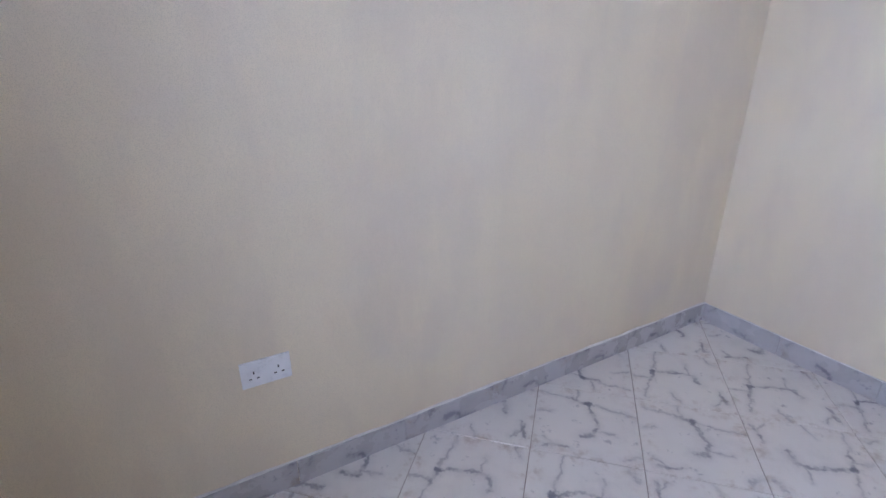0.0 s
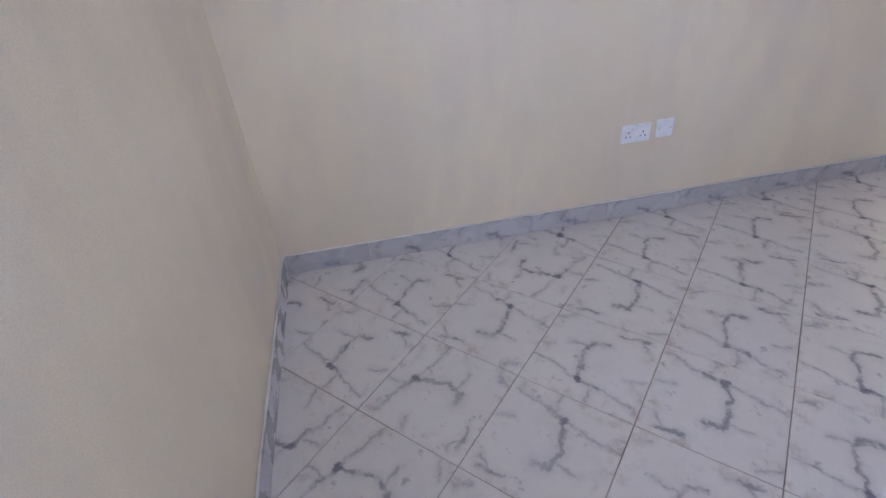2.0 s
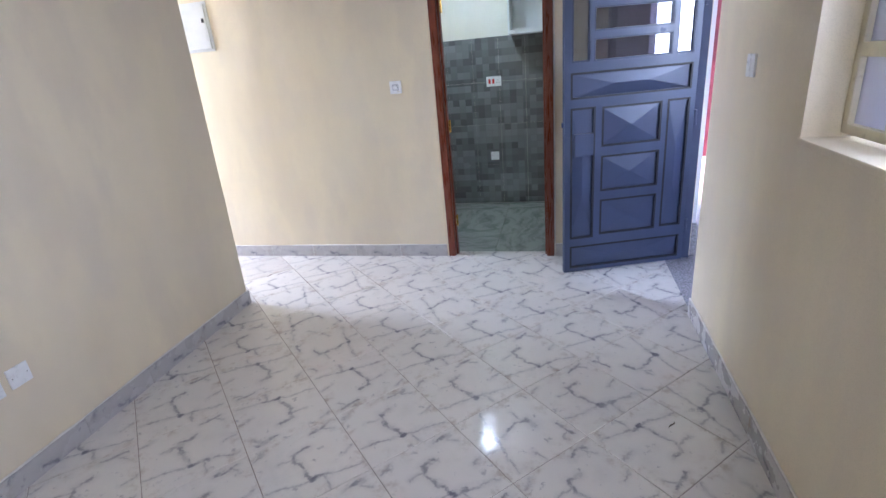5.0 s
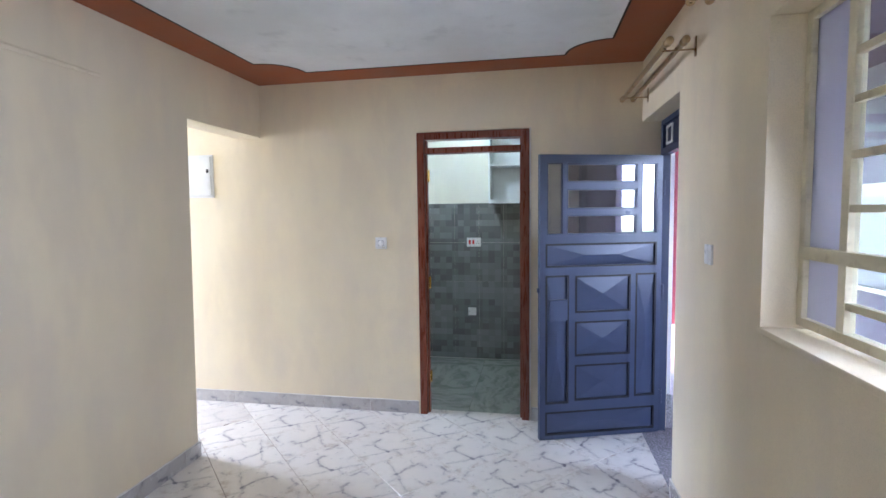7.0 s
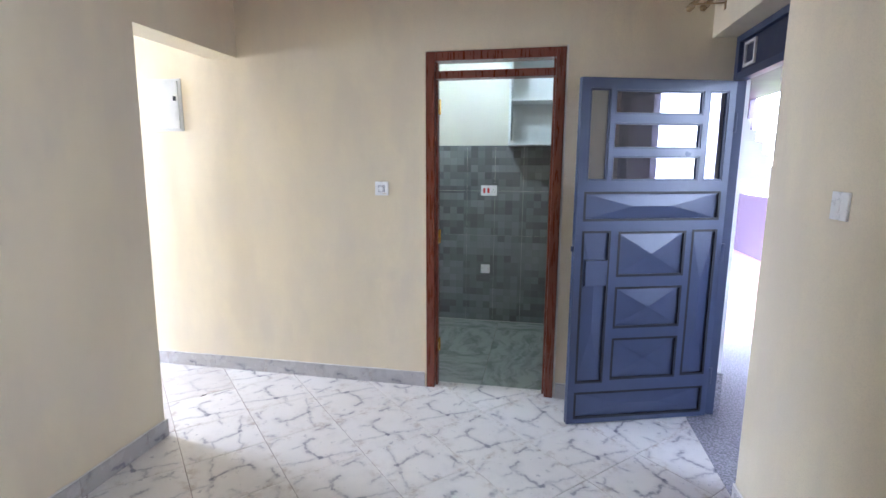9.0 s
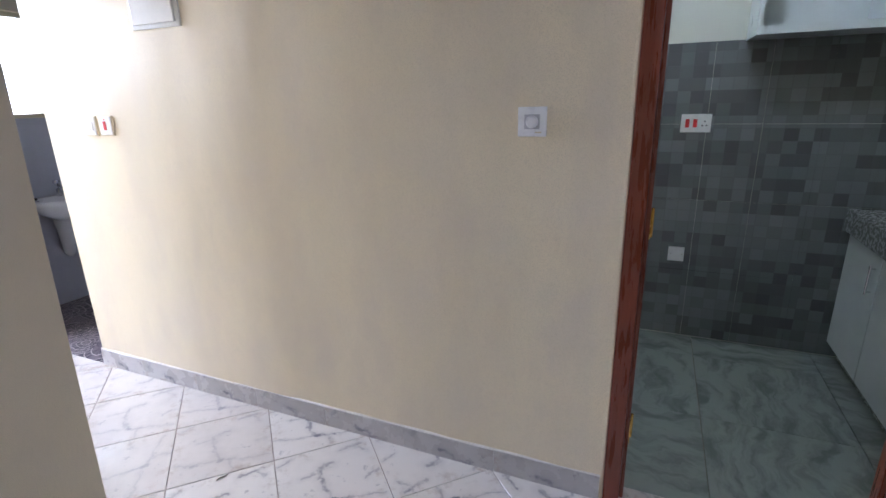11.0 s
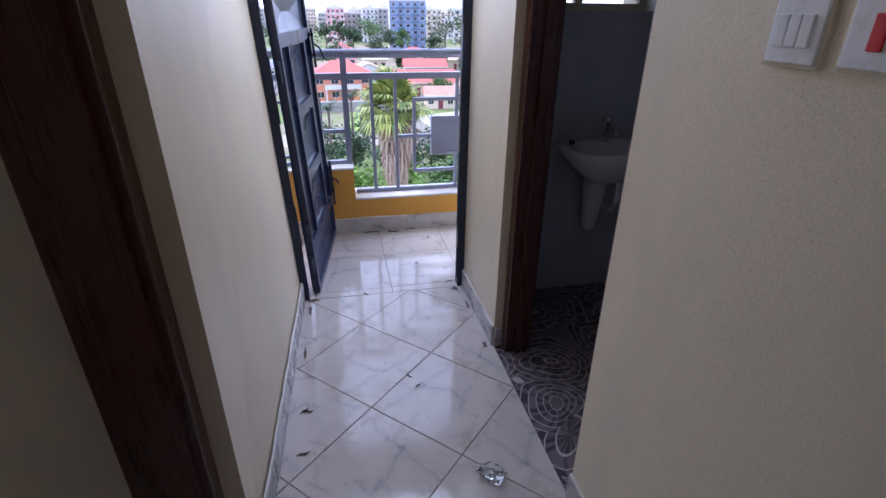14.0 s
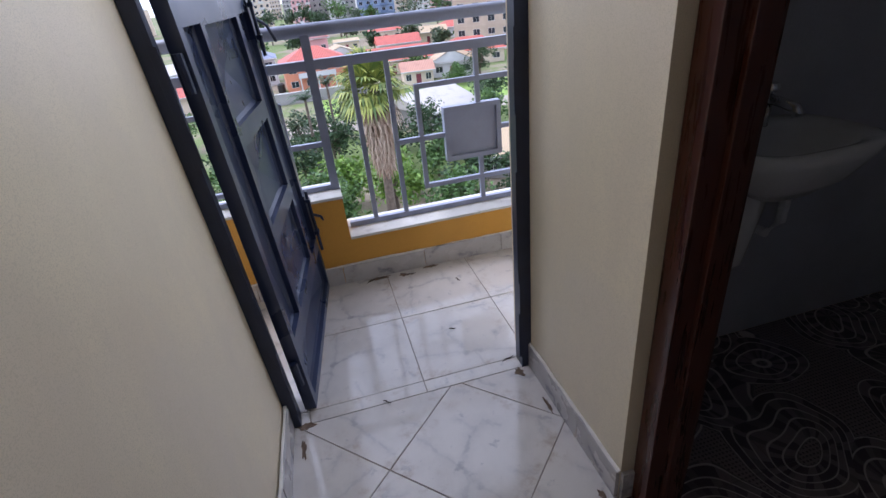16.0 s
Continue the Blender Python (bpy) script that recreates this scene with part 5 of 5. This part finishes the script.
F_BLUE_DK = facade("dark_blue_render", (0.13, 0.18, 0.29))
block("apartment_block", "seven-storey blue apartment block with white side wall", -276, 42, 12, 18, 7, F_BLUE, F_BLUE_DK, 5, -4, 3.2, True, F_WHITE)
block("apartment_block", "pink and white multi-storey block far off", -335, 7, 12, 10.5, 6, F_PINK, M_TRIM, 4, 0, 3.1)
block("apartment_block", "white multi-storey block far off", -335, 27.5, 12, 9.5, 6, F_WHITE, F_GREY, 4, 0, 3.1)
block("apartment_block", "grey concrete block far off", -350, 17, 10, 12, 5, F_GREY, F_GREY, 4, 0, 3.2, False)
block("apartment_block", "grey concrete block far off", -350, 38, 10, 9, 6, F_GREY, F_GREY, 3, 0, 3.1, False)
block("apartment_block", "white block with a red roof far off", -330, 92, 12, 26, 6, F_WHITE, F_PINK, 6, -12, 3.1)
block("apartment_block", "cream block far off", -345, 66, 12, 16, 6, F_CREAM, M_TRIM, 5, -8, 3.1)
block("apartment_block", "cream block far off", -330, -18, 12, 16, 6, F_CREAM, M_TRIM, 5, 5, 3.1)
block("apartment_block", "white block far off", -340, -48, 12, 20, 7, F_WHITE, F_GREY, 5, 8, 3.1)
block("apartment_block", "tan stone block under construction with white stair windows", -143, 54, 12, 20, 6, F_TAN, F_TAN, 5, -18, 3.2, False)
block("opposite_building", "dark grey apartment building facing the landing", 17, 2, 12, 30, 5, facade("dark_grey_render", (0.055, 0.05, 0.075)), facade("maroon_render", (0.10, 0.03, 0.04)), 9, 180, 3.2, True, trim=facade("mid_grey_trim", (0.22, 0.22, 0.25)))
rnd = random.Random(11)
for k in range(26):
    y = -120 + k * 11 + rnd.uniform(-4, 4)
    x = -rnd.uniform(370, 520)
    block("far_building", "pale flat-roofed building on the skyline", x, y, 10, rnd.uniform(9, 18), rnd.randint(3, 6), rnd.choice((F_WHITE, F_CREAM, F_GREY, F_TAN)), M_TRIM, 4, 0, 3.0, False)

house("two_storey_house", "two-storey orange and white house with a red sheet roof", -120, 4, 10, 13, 5.6, 2.6, F_ORANGE, R_RED, 4, "hip", 2, 0.7, 4, porch=True)
house("two_storey_house", "two-storey white house with a blue-grey roof", -133, -9, 9, 9, 6.0, 2.2, F_WHITE, R_BLUE, 3, "hip", 2, 0.6, 3, porch=True)
house("bungalow", "long bungalow with a faded red sheet roof", -124, 22, 9, 17, 3.2, 2.4, F_CREAM, R_RED, -4, "gable", 1, 0.8, 5)
house("bungalow", "bungalow with a bright red sheet roof", -123, 41, 9, 15, 3.2, 2.6, F_CREAM, R_RED, -8, "hip", 1, 0.8, 4)
house("bungalow", "bungalow with a tan sheet roof and white gable", -111, 33, 8, 8.5, 3.0, 2.5, F_WHITE, R_TAN, -14, "gable_x", 1, 0.7, 3)
house("bungalow", "small cream house with a rusty roof", -106, 24, 6, 6, 2.8, 1.4, F_CREAM, R_RUST, -6, "gable", 1, 0.5, 3)
house("bungalow", "pink house with a red gable roof", -196, 6.5, 9, 10, 4.4, 3.0, F_PINK, R_RED, 0, "gable_x", 1, 0.8, 3)
house("shed", "cream shed with a flat tan roof", -183, 17, 6, 8, 3.2, 0.6, F_CREAM, R_TAN, 0, "gable", 1, 0.4, 3)
house("bungalow", "pale house with a red roof far off", -187, 58, 9, 16, 3.5, 2.0, F_WHITE, R_RED, -10, "hip", 1, 0.7, 4)
house("bungalow", "pale house with a tan roof far off", -178, 44, 8, 12, 3.4, 1.6, F_CREAM, R_TAN, -8, "gable", 1, 0.7, 3)
house("bungalow", "house with a pink-red roof far off", -205, 34, 9, 12, 3.4, 2.0, F_CREAM, R_RED, -4, "hip", 1, 0.6, 3)
house("barn", "low open shed with a pale grey sheet roof", -75, 18.5, 13, 9, 2.6, 1.8, F_GREY, R_GREY, 22, "gable", 1, 0.6, 3)
house("barn", "low shed with a weathered tan sheet roof", -50, 22.5, 9, 9, 2.6, 1.5, F_GREY, R_TAN, -16, "gable", 1, 0.6, 3)
house("bungalow", "house with a red sheet roof", -112, -22, 9, 14, 3.2, 2.4, F_CREAM, R_RED, 8, "hip", 1, 0.8, 4)
house("bungalow", "house with a grey sheet roof", -150, -30, 9, 13, 3.4, 2.0, F_WHITE, R_GREY, 8, "hip", 1, 0.8, 4)
house("bungalow", "house with a rusty red roof", -90, -32, 9, 12, 3.2, 2.2, F_PINK, R_RUST, 12, "gable", 1, 0.8, 4)
house("bungalow", "house with a red roof beyond the field", -158, 30, 8, 12, 3.2, 2.0, F_WHITE, R_RED, -3, "gable", 1, 0.6, 3)
house("bungalow", "house with a tan roof beyond the wall", -150, 12, 8, 9, 3.2, 1.8, F_WHITE, R_TAN, 3, "gable_x", 1, 0.6, 3)
# boundary walls of rough grey blocks
wall_ = thing("boundary_wall", "rough grey block boundary wall round the plots", "wall")
part("wall", boxes((-102.2, -8, G - 0.2, -101.9, 14, G + 2.0)), F_GREY, wall_)
part("coping", boxes((-102.25, -8, G + 2.0, -101.85, 14, G + 2.12)), M_TRIM, wall_)
wall_ = thing("boundary_wall", "long grey stone boundary wall behind the houses", "wall")
part("wall", boxes((-147, 14, G - 0.2, -146.7, 66, G + 2.6)), F_GREY, wall_)
part("coping", boxes((-147.05, 14, G + 2.6, -146.65, 66, G + 2.72)), M_TRIM, wall_)
field = bmesh.new()
prism(field, [(-101, 4), (-97, 44), (-84, 46), (-80, 20), (-86, 4)], G, G + 0.03)
M_FIELD = worn("short_green_grass", (0.17, 0.26, 0.045), 0.95, 0, 0.35, 0.15, 2.5, 0.5, 0.05, dirt=(0.28, 0.26, 0.14))
setting("grass_field", field, M_FIELD, "short green grass field between the houses", "lawn")
track = bmesh.new()
prism(track, [(-84, -10), (-80, 20), (-84, 46), (-79, 46), (-73, 20), (-76, -10)], G, G + 0.02)
setting("dirt_track", track, worn("pale_dirt", (0.31, 0.27, 0.22), 0.95, 0, 0.12, 0.2, 3.0, 0.4, 0.03), "pale dirt track beside the field", "road")
tank = thing("water_tank", "black plastic water tank on a roof", "water tank", at=pose(-117, -3.6, G))
part("tank", tube(bmesh.new(), [(0, 0, 0), (0, 0, 1.6), (0, 0, 1.9)], [0.8, 0.8, 0.4], 16), M_BLACK, tank)
part("stand", boxes((-0.9, -0.9, -0.4, 0.9, 0.9, 0.0)), F_GREY, tank)

far = [(-236, 8, 14, 4.5), (-244, 1, 13, 4.5), (-238, 20, 15, 5.5), (-246, 13, 11, 4), (-232, 52.5, 19, 8.5), (-224, 60, 15, 6), (-236, 67, 16, 6), (-250, 30, 10, 4), (-228, 33, 11, 3.2),
       (-240, -9, 14, 5), (-235, -20, 13, 5), (-240, 80, 15, 6), (-165, 24, 7, 3.2), (-170, 36, 7, 3.5), (-160, 52, 7, 3.2), (-168, 2, 8, 3.5), (-152, 42, 6, 3), (-175, -12, 9, 4), (-215, 44, 9, 4), (-210, 20, 9, 4)]
for i, (x, y, h, r) in enumerate(far):
    tree(x, y, h, r, M_LEAF[(0, 2, 1)[i % 3]], 100 + i, "leafy dark green tree among far houses", 0.22, 1.0, 750, 0.55)
near = [(-115, 26, 5.5, 2.6, 1), (-104, 37, 6, 3.0, 0), (-98, 30, 4.0, 2.2, 1), (-72, 27, 8.5, 3.6, 0), (-66, 25, 7.5, 3.2, 1), (-58, 15, 9.0, 3.6, 0), (-54, 19, 7.5, 3.2, 1), (-62, 11, 7.5, 3.2, 0), (-50, 13.5, 6.5, 3.0, 1),
        (-68, 0, 8, 3.2, 2), (-60, 3.5, 9.5, 3.2, 0), (-54, 0, 8.5, 3.4, 0), (-47, 3.8, 7.5, 2.6, 3), (-72, 6, 8.5, 3.2, 2), (-46, 9.8, 5.5, 2.4, 3), (-60, -8, 9, 3.6, 0), (-76, -16, 9, 4, 1), (-50, -7, 8, 3.4, 1),
        (-43, 7.8, 6.2, 2.2, 3), (-44, 15, 6.0, 2.8, 0), (-40, 2.5, 5.5, 2.6, 1), (-56, 9, 8.5, 3.0, 0), (-38, 12, 4.6, 2.4, 1), (-41, 19, 4.5, 2.6, 0), (-34, -3, 6, 3, 0)]
for i, (x, y, h, r, m) in enumerate(near):
    if -78 < x < -43:
        h, r = h * 0.62, r * 0.85
    tree(x, y, h, r, M_LEAF[m], 300 + i, "bushy green garden tree", 0.12, 0.9, 1500, 0.24)
# a tuft of feathery palms left of the big palm
for i, (x, y, h) in enumerate(((-58, 1.5, 8.5), (-63, 4.2, 9.0))):
    rnd = random.Random(40 + i)
    t = thing("palm_tree", "slender feather palm with arching fronds", "tree", at=pose(x, y, G))
    part("trunk", tube(bmesh.new(), [(0, 0, 0), (0.1, 0, h * 0.6), (0, 0, h)], [0.22, 0.16, 0.13], 8), M_BARK, t)
    verts, faces = [], []
    for f in range(16):
        a, el = f * 2.4, radians(rnd.uniform(10, 70))
        for s in range(16):
            q = s / 15
            c = Vector((math.cos(a) * math.cos(el), math.sin(a) * math.cos(el), math.sin(el))) * 2.6 * q + Vector((0, 0, h - 1.6 * q * q))
            side = Vector((-math.sin(a), math.cos(a), -0.5))
            for sg in (-1, 1):
                e = c + Vector((side.x * sg, side.y * sg, -0.55)) * 0.55 * (1.1 - q)
                k = len(verts)
                verts += [tuple(c), tuple(c + Vector((math.cos(a), math.sin(a), 0)) * 0.1), tuple(e)]
                faces.append((k, k + 1, k + 2))
    quads("crown", verts, faces, M_LEAF[0], t)


# ---- bits on the floor ----
rnd = random.Random(9)
for x, y in ((-1.989, 2.03), (-1.205, 2.221), (-1.113, 2.124), (-1.533, 2.281), (-1.792, 2.019), (-1.538, 1.985), (-1.996, 2.018), (-2.05, 2.454), (-2.114, 2.427), (-3.586, 2.551), (-2.852, 2.762),
             (-0.113, 2.392), (-3.45, 2.75), (-3.60, 2.36), (-3.10, 2.62), (-2.80, 2.30), (2.62, 0.95)):
    a, l = rnd.uniform(0, 3.14), rnd.uniform(0.012, 0.03)
    s = thing("dry_twig", "tiny dark dry twig lying on the tiles", "debris", "bits on the floor", at=pose(x, y, 0.0, 0, 0, math.degrees(a)))
    part("twig", tube(bmesh.new(), [(-l, 0, 0.003), (-l * 0.3, 0.003, 0.004), (l * 0.4, -0.002, 0.004), (l, 0.003, 0.003)], [0.001, 0.0028, 0.0026, 0.001], 6), M_STICK, s)
M_DIRT = worn("dry_brown_dirt", (0.16, 0.11, 0.075), 0.95, 0, 0.3, 30, 300, 0.4, 0.002)
for x, y, rx, ry in ((-2.775, 2.775, 0.030, 0.022), (-2.79, 2.03, 0.022, 0.035), (-2.70, 2.018, 0.05, 0.010), (-3.615, 2.40, 0.016, 0.07), (-3.622, 2.66, 0.012, 0.05), (-3.60, 2.52, 0.02, 0.03),
                     (-2.60, 2.80, 0.045, 0.008), (-2.26, 2.795, 0.03, 0.012), (-1.44, 1.945, 0.03, 0.012), (-2.35, 2.005, 0.06, 0.008)):
    k = 17
    rim = [(rx * f * math.cos(2 * math.pi * a / k), ry * f * math.sin(2 * math.pi * a / k)) for a, f in ((a, rnd.uniform(0.45, 1.0)) for a in range(k))]
    s = thing("dirt_patch", "thin crust of dry brown dirt on the tiles", "dirt", "bits on the floor", at=pose(x, y, 0.0))
    part("crust", prism(bmesh.new(), rim, -0.0005, 0.0012), M_DIRT, s)
bm = bmesh.new()
made = bmesh.ops.create_icosphere(bm, subdivisions=3, radius=0.035)["verts"]
for v in made:
    q = noise.noise(v.co * 45) * 0.55 + noise.noise(v.co * 110 + Vector((3, 1, 2))) * 0.35
    v.co = Vector((v.co.x * (1.3 + q), v.co.y * (0.8 + q), max(0.001, (v.co.z + 0.025) * (0.5 + q * 0.6))))
w = thing("plastic_wrap", "crumpled clear plastic wrapper on the floor", "litter", at=pose(-1.579, 2.62, 0.001, 0, 0, 40))
part("film", bm, M_PLASTIC, w)


# ---- tiles and skirtings ----
U = 0.28284
T = 0.40


def clip(poly, axis, value, keep_more):
    out = []
    for i, a in enumerate(poly):
        b = poly[(i + 1) % len(poly)]
        ina, inb = (a[axis] >= value) == keep_more, (b[axis] >= value) == keep_more
        if ina:
            out.append(a)
        if ina != inb:
            f = (value - a[axis]) / (b[axis] - a[axis])
            out.append((a[0] + f * (b[0] - a[0]), a[1] + f * (b[1] - a[1])))
    return out


def within(poly, x0, x1, y0, y1):
    for axis, v, more in ((0, x0, True), (0, x1, False), (1, y0, True), (1, y1, False)):
        if poly:
            poly = clip(poly, axis, v, more)
    return poly


def area(p):
    return abs(sum(p[i][0] * p[(i + 1) % len(p)][1] - p[(i + 1) % len(p)][0] * p[i][1] for i in range(len(p)))) / 2


def tile_mesh(poly, mat_, name="tile", thick=0.009, ease=0.0012):
    """A tile with an eased edge from an outline about its own middle; the top lies at z 0."""
    bm = bmesh.new()
    n = len(poly)
    cx, cy = sum(p[0] for p in poly) / n, sum(p[1] for p in poly) / n
    inn = []
    for x, y in poly:
        l = max(0.002, math.hypot(x - cx, y - cy))
        inn.append((x - (x - cx) / l * ease * 1.4, y - (y - cy) / l * ease * 1.4))
    lo, mid, hi = ([bm.verts.new((x, y, z)) for x, y in q] for q, z in ((poly, -thick), (poly, -ease), (inn, 0.0)))
    bm.faces.new(hi)
    for a, b in ((lo, mid), (mid, hi)):
        for i in range(n):
            bm.faces.new((a[i], a[(i + 1) % n], b[(i + 1) % n], b[i]))
    return mesh_of(name, bm, mat_)


gap = 0.0016
hs = T / 2 - gap
square = [(-hs, -hs), (hs, -hs), (hs, hs), (-hs, hs)]
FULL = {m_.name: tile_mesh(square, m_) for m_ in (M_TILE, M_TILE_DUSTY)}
tiles = tagged(thing("floor", "white marble-printed ceramic floor tiles laid diagonally", "floor"), kind="structure")
rnd = random.Random(21)
for i in range(-16, 12):
    for j in range(-10, 14):
        if (i + j) % 2:
            continue
        cx, cy = 0.86 + U * (i + 1), U * j          # middles lie one half-diagonal from the joints' crossings
        q = rnd.randrange(4) * 90
        if rnd.random() < 0.5:
            q = 0
        rot = Matrix.Rotation(radians(45 + q), 2)
        world_poly = [tuple(Vector((cx, cy)) + rot @ Vector(p)) for p in square]
        if max(p[0] for p in world_poly) < 0.05 or cx < 0:
            piece = within(world_poly, -2.797, 0.3, CS - 0.03, N)
        else:
            low = any(p[1] < CS for p in world_poly) and cy < CS
            piece = within(world_poly, 0.0 if low else -0.35, E + 0.02, S, N + 0.09)
        if -1.5 < cx < -0.3 and cy < CS + 0.3:
            piece = within(world_poly, JX, -0.2, CS - 0.5, N) if cy < CS else within(world_poly, -2.797, 0.3, CS - 0.28, N)
        if len(piece) < 3 or area(piece) < 0.0012:
            continue
        m = pose(cx, cy, rnd.uniform(-0.0006, 0.0002), 0, 0, 45 + q)
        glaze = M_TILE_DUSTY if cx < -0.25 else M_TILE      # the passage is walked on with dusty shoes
        if abs(area(piece) - (2 * hs) ** 2) < 1e-4:
            ob = new("tile", FULL[glaze.name])
        else:
            inv = m.inverted()
            ob = new("tile", tile_mesh([tuple((inv @ Vector((x, y, 0))).xy) for x, y in piece], glaze))
        ob.parent = tiles
        ob.matrix_world = m


def grid_tiles(name, label, x0, x1, y0, y1, ox, oy, size, mat_, z=0.0, spin=True):
    f = tagged(thing(name, label, "floor"), kind="structure")
    h_ = size / 2 - 0.0015
    sq = [(-h_, -h_), (h_, -h_), (h_, h_), (-h_, h_)]
    full = tile_mesh(sq, mat_)
    for i in range(math.floor((x0 - ox) / size), math.ceil((x1 - ox) / size)):
        for j in range(math.floor((y0 - oy) / size), math.ceil((y1 - oy) / size)):
            cx, cy = ox + (i + 0.5) * size, oy + (j + 0.5) * size
            piece = within([(cx + a, cy + b) for a, b in sq], x0, x1, y0, y1)
            if len(piece) < 3 or area(piece) < 0.0008:
                continue
            q = rnd.randrange(4) * 90 if spin else 0
            m = pose(cx, cy, z + rnd.uniform(-0.0006, 0.0002), 0, 0, q)
            inv = m.inverted()
            ob = new("tile", full if abs(area(piece) - (2 * h_) ** 2) < 1e-4 else tile_mesh([tuple((inv @ Vector((x, y, 0))).xy) for x, y in piece], mat_))
            ob.parent = f
            ob.matrix_world = m
    return f


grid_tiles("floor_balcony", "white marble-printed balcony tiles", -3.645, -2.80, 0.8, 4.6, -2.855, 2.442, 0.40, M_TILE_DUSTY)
grid_tiles("floor_kitchen", "green-grey veined kitchen floor tiles", 0.55, 2.95, N + 0.092, 4.35, 1.65, 3.5, 0.60, M_KFLOOR)
bf = tagged(thing("floor_bathroom", "dark bathroom floor tiles printed with pale rings and dots", "floor"), kind="structure")
for i in range(3):
    for j in range(4):
        x0, y0 = -2.685 + i * 0.50, N + 0.002 + j * 0.45
        x1, y1 = min(x0 + 0.498, -1.20), min(y0 + 0.448, 4.6)
        if x1 - x0 > 0.02:
            part("tile", boxes((x0, y0, -0.009, x1, y1, -0.001)), M_RINGS, bf)
setting("floor_balcony_joint", boxes((-3.645, 0.8, -0.0205, -2.80, 4.6, -0.004)), M_GROUT, "dirty grout between the balcony tiles", "grout")
setting("floor_joint", boxes((0, S, -0.0205, E, N, -0.004), (-2.80, CS - 0.03, -0.0205, 0.0, N, -0.004)), M_GROUT, "brown grout between the floor tiles", "grout")


def skirting(parent, a, b, normal, start=0.0, height=0.097, size=0.40, thick=0.012, caulk=True):
    """Cut floor tiles stood along a wall foot from a to b, with a thin line of caulk on top."""
    a, b, nrm = Vector((*a, 0)), Vector((*b, 0)), Vector((*normal, 0))
    run = (b - a).normalized()
    total, s = (b - a).length, -start
    while s < total - 0.001:
        s0, s1 = max(0.0, s), min(total, s + size)
        s += size
        if s1 - s0 < 0.01:
            continue
        hz = height + rnd.uniform(-0.003, 0.003)
        bm = boxes((-(s1 - s0) / 2 + 0.0012, 0, 0, (s1 - s0) / 2 - 0.0012, thick, hz), bevel=0.0012)
        for v in bm.verts:
            v.co.z += rnd.uniform(-0.0008, 0.0008)
        # the print lies in the tile's own plane: tip it so that its face looks along y
        me = mesh_of("skirting_tile", bm, M_SKIRT)
        mid = a + run * ((s0 + s1) / 2)
        yaw = math.degrees(math.atan2(nrm.y, nrm.x)) - 90
        flat = Matrix.Translation((0, 0, -0.05)) @ Matrix.Rotation(radians(90), 4, "X")
        me.transform(flat.inverted())
        ob = new("skirting_tile", me)
        ob.parent = parent
        ob.matrix_world = pose(mid.x, mid.y, 0.0, 0, 0, yaw) @ flat
    if caulk:
        bm = bmesh.new()
        k = max(3, int(total / 0.06))
        pts = [tuple(a + run * (total * i / k) + nrm * (0.004 + rnd.uniform(-0.001, 0.002)) + Vector((0, 0, height + 0.001 + rnd.uniform(-0.002, 0.003)))) for i in range(k + 1)]
        tube(bm, pts, [rnd.uniform(0.003, 0.0065) for _ in pts], 6)
        part("caulk", bm, M_CAULK, parent, "uneven pale caulk line")


sk = tagged(thing("baseboard", "marble-printed tile skirting along the wall foot", "skirting"), kind="structure")
skirting(sk, (0, S + 0.012), (0, CS), (1, 0), 0.012)
skirting(sk, (E, S), (0, S), (0, 1), 0.1)
skirting(sk, (E, 1.93), (E, S + 0.012), (-1, 0), 0.2)
skirting(sk, (1.274, N), (BN, N), (0, -1), 0.0)
skirting(sk, (2.78, N), (2.141, N), (0, -1), 0.0)
skirting(sk, (BF, N), (-2.797, N), (0, -1), 0.2)
skirting(sk, (-2.797, CB), (JX, CS), (0.033, 1), 0.1)
skirting(sk, (JN, CS), (0.012, CS), (0, 1), 0.1)
skirting(sk, (JX, CS), (JX, CS - 0.044), (1, 0), 0.1)
skirting(sk, (BF, N + 0.035), (BF, N), (1, 0), 0.1, caulk=False)
bk = tagged(thing("baseboard_balcony", "marble-printed tile skirting along the parapet", "skirting"), kind="structure")
skirting(bk, (BX, 0.8), (BX, 4.6), (1, 0), 0.158, 0.092)
km = tagged(thing("wall_tiles", "glossy grey mosaic-printed kitchen wall tiles", "wall tiles"), kind="structure")
tw, th = 0.26, 0.417
for i in range(10):
    for j in range(4):
        x0, z0 = 0.55 + i * tw, 0.006 + j * th
        x1, z1 = min(x0 + tw, 2.95), min(z0 + th, 1.672)
        if x1 - x0 > 0.02:
            part("wall_tile", boxes((x0 + 0.0008, 4.3415, z0 + 0.0008, x1 - 0.0008, 4.3498, z1 - 0.0008), bevel=0.001), M_MOSAIC, km)
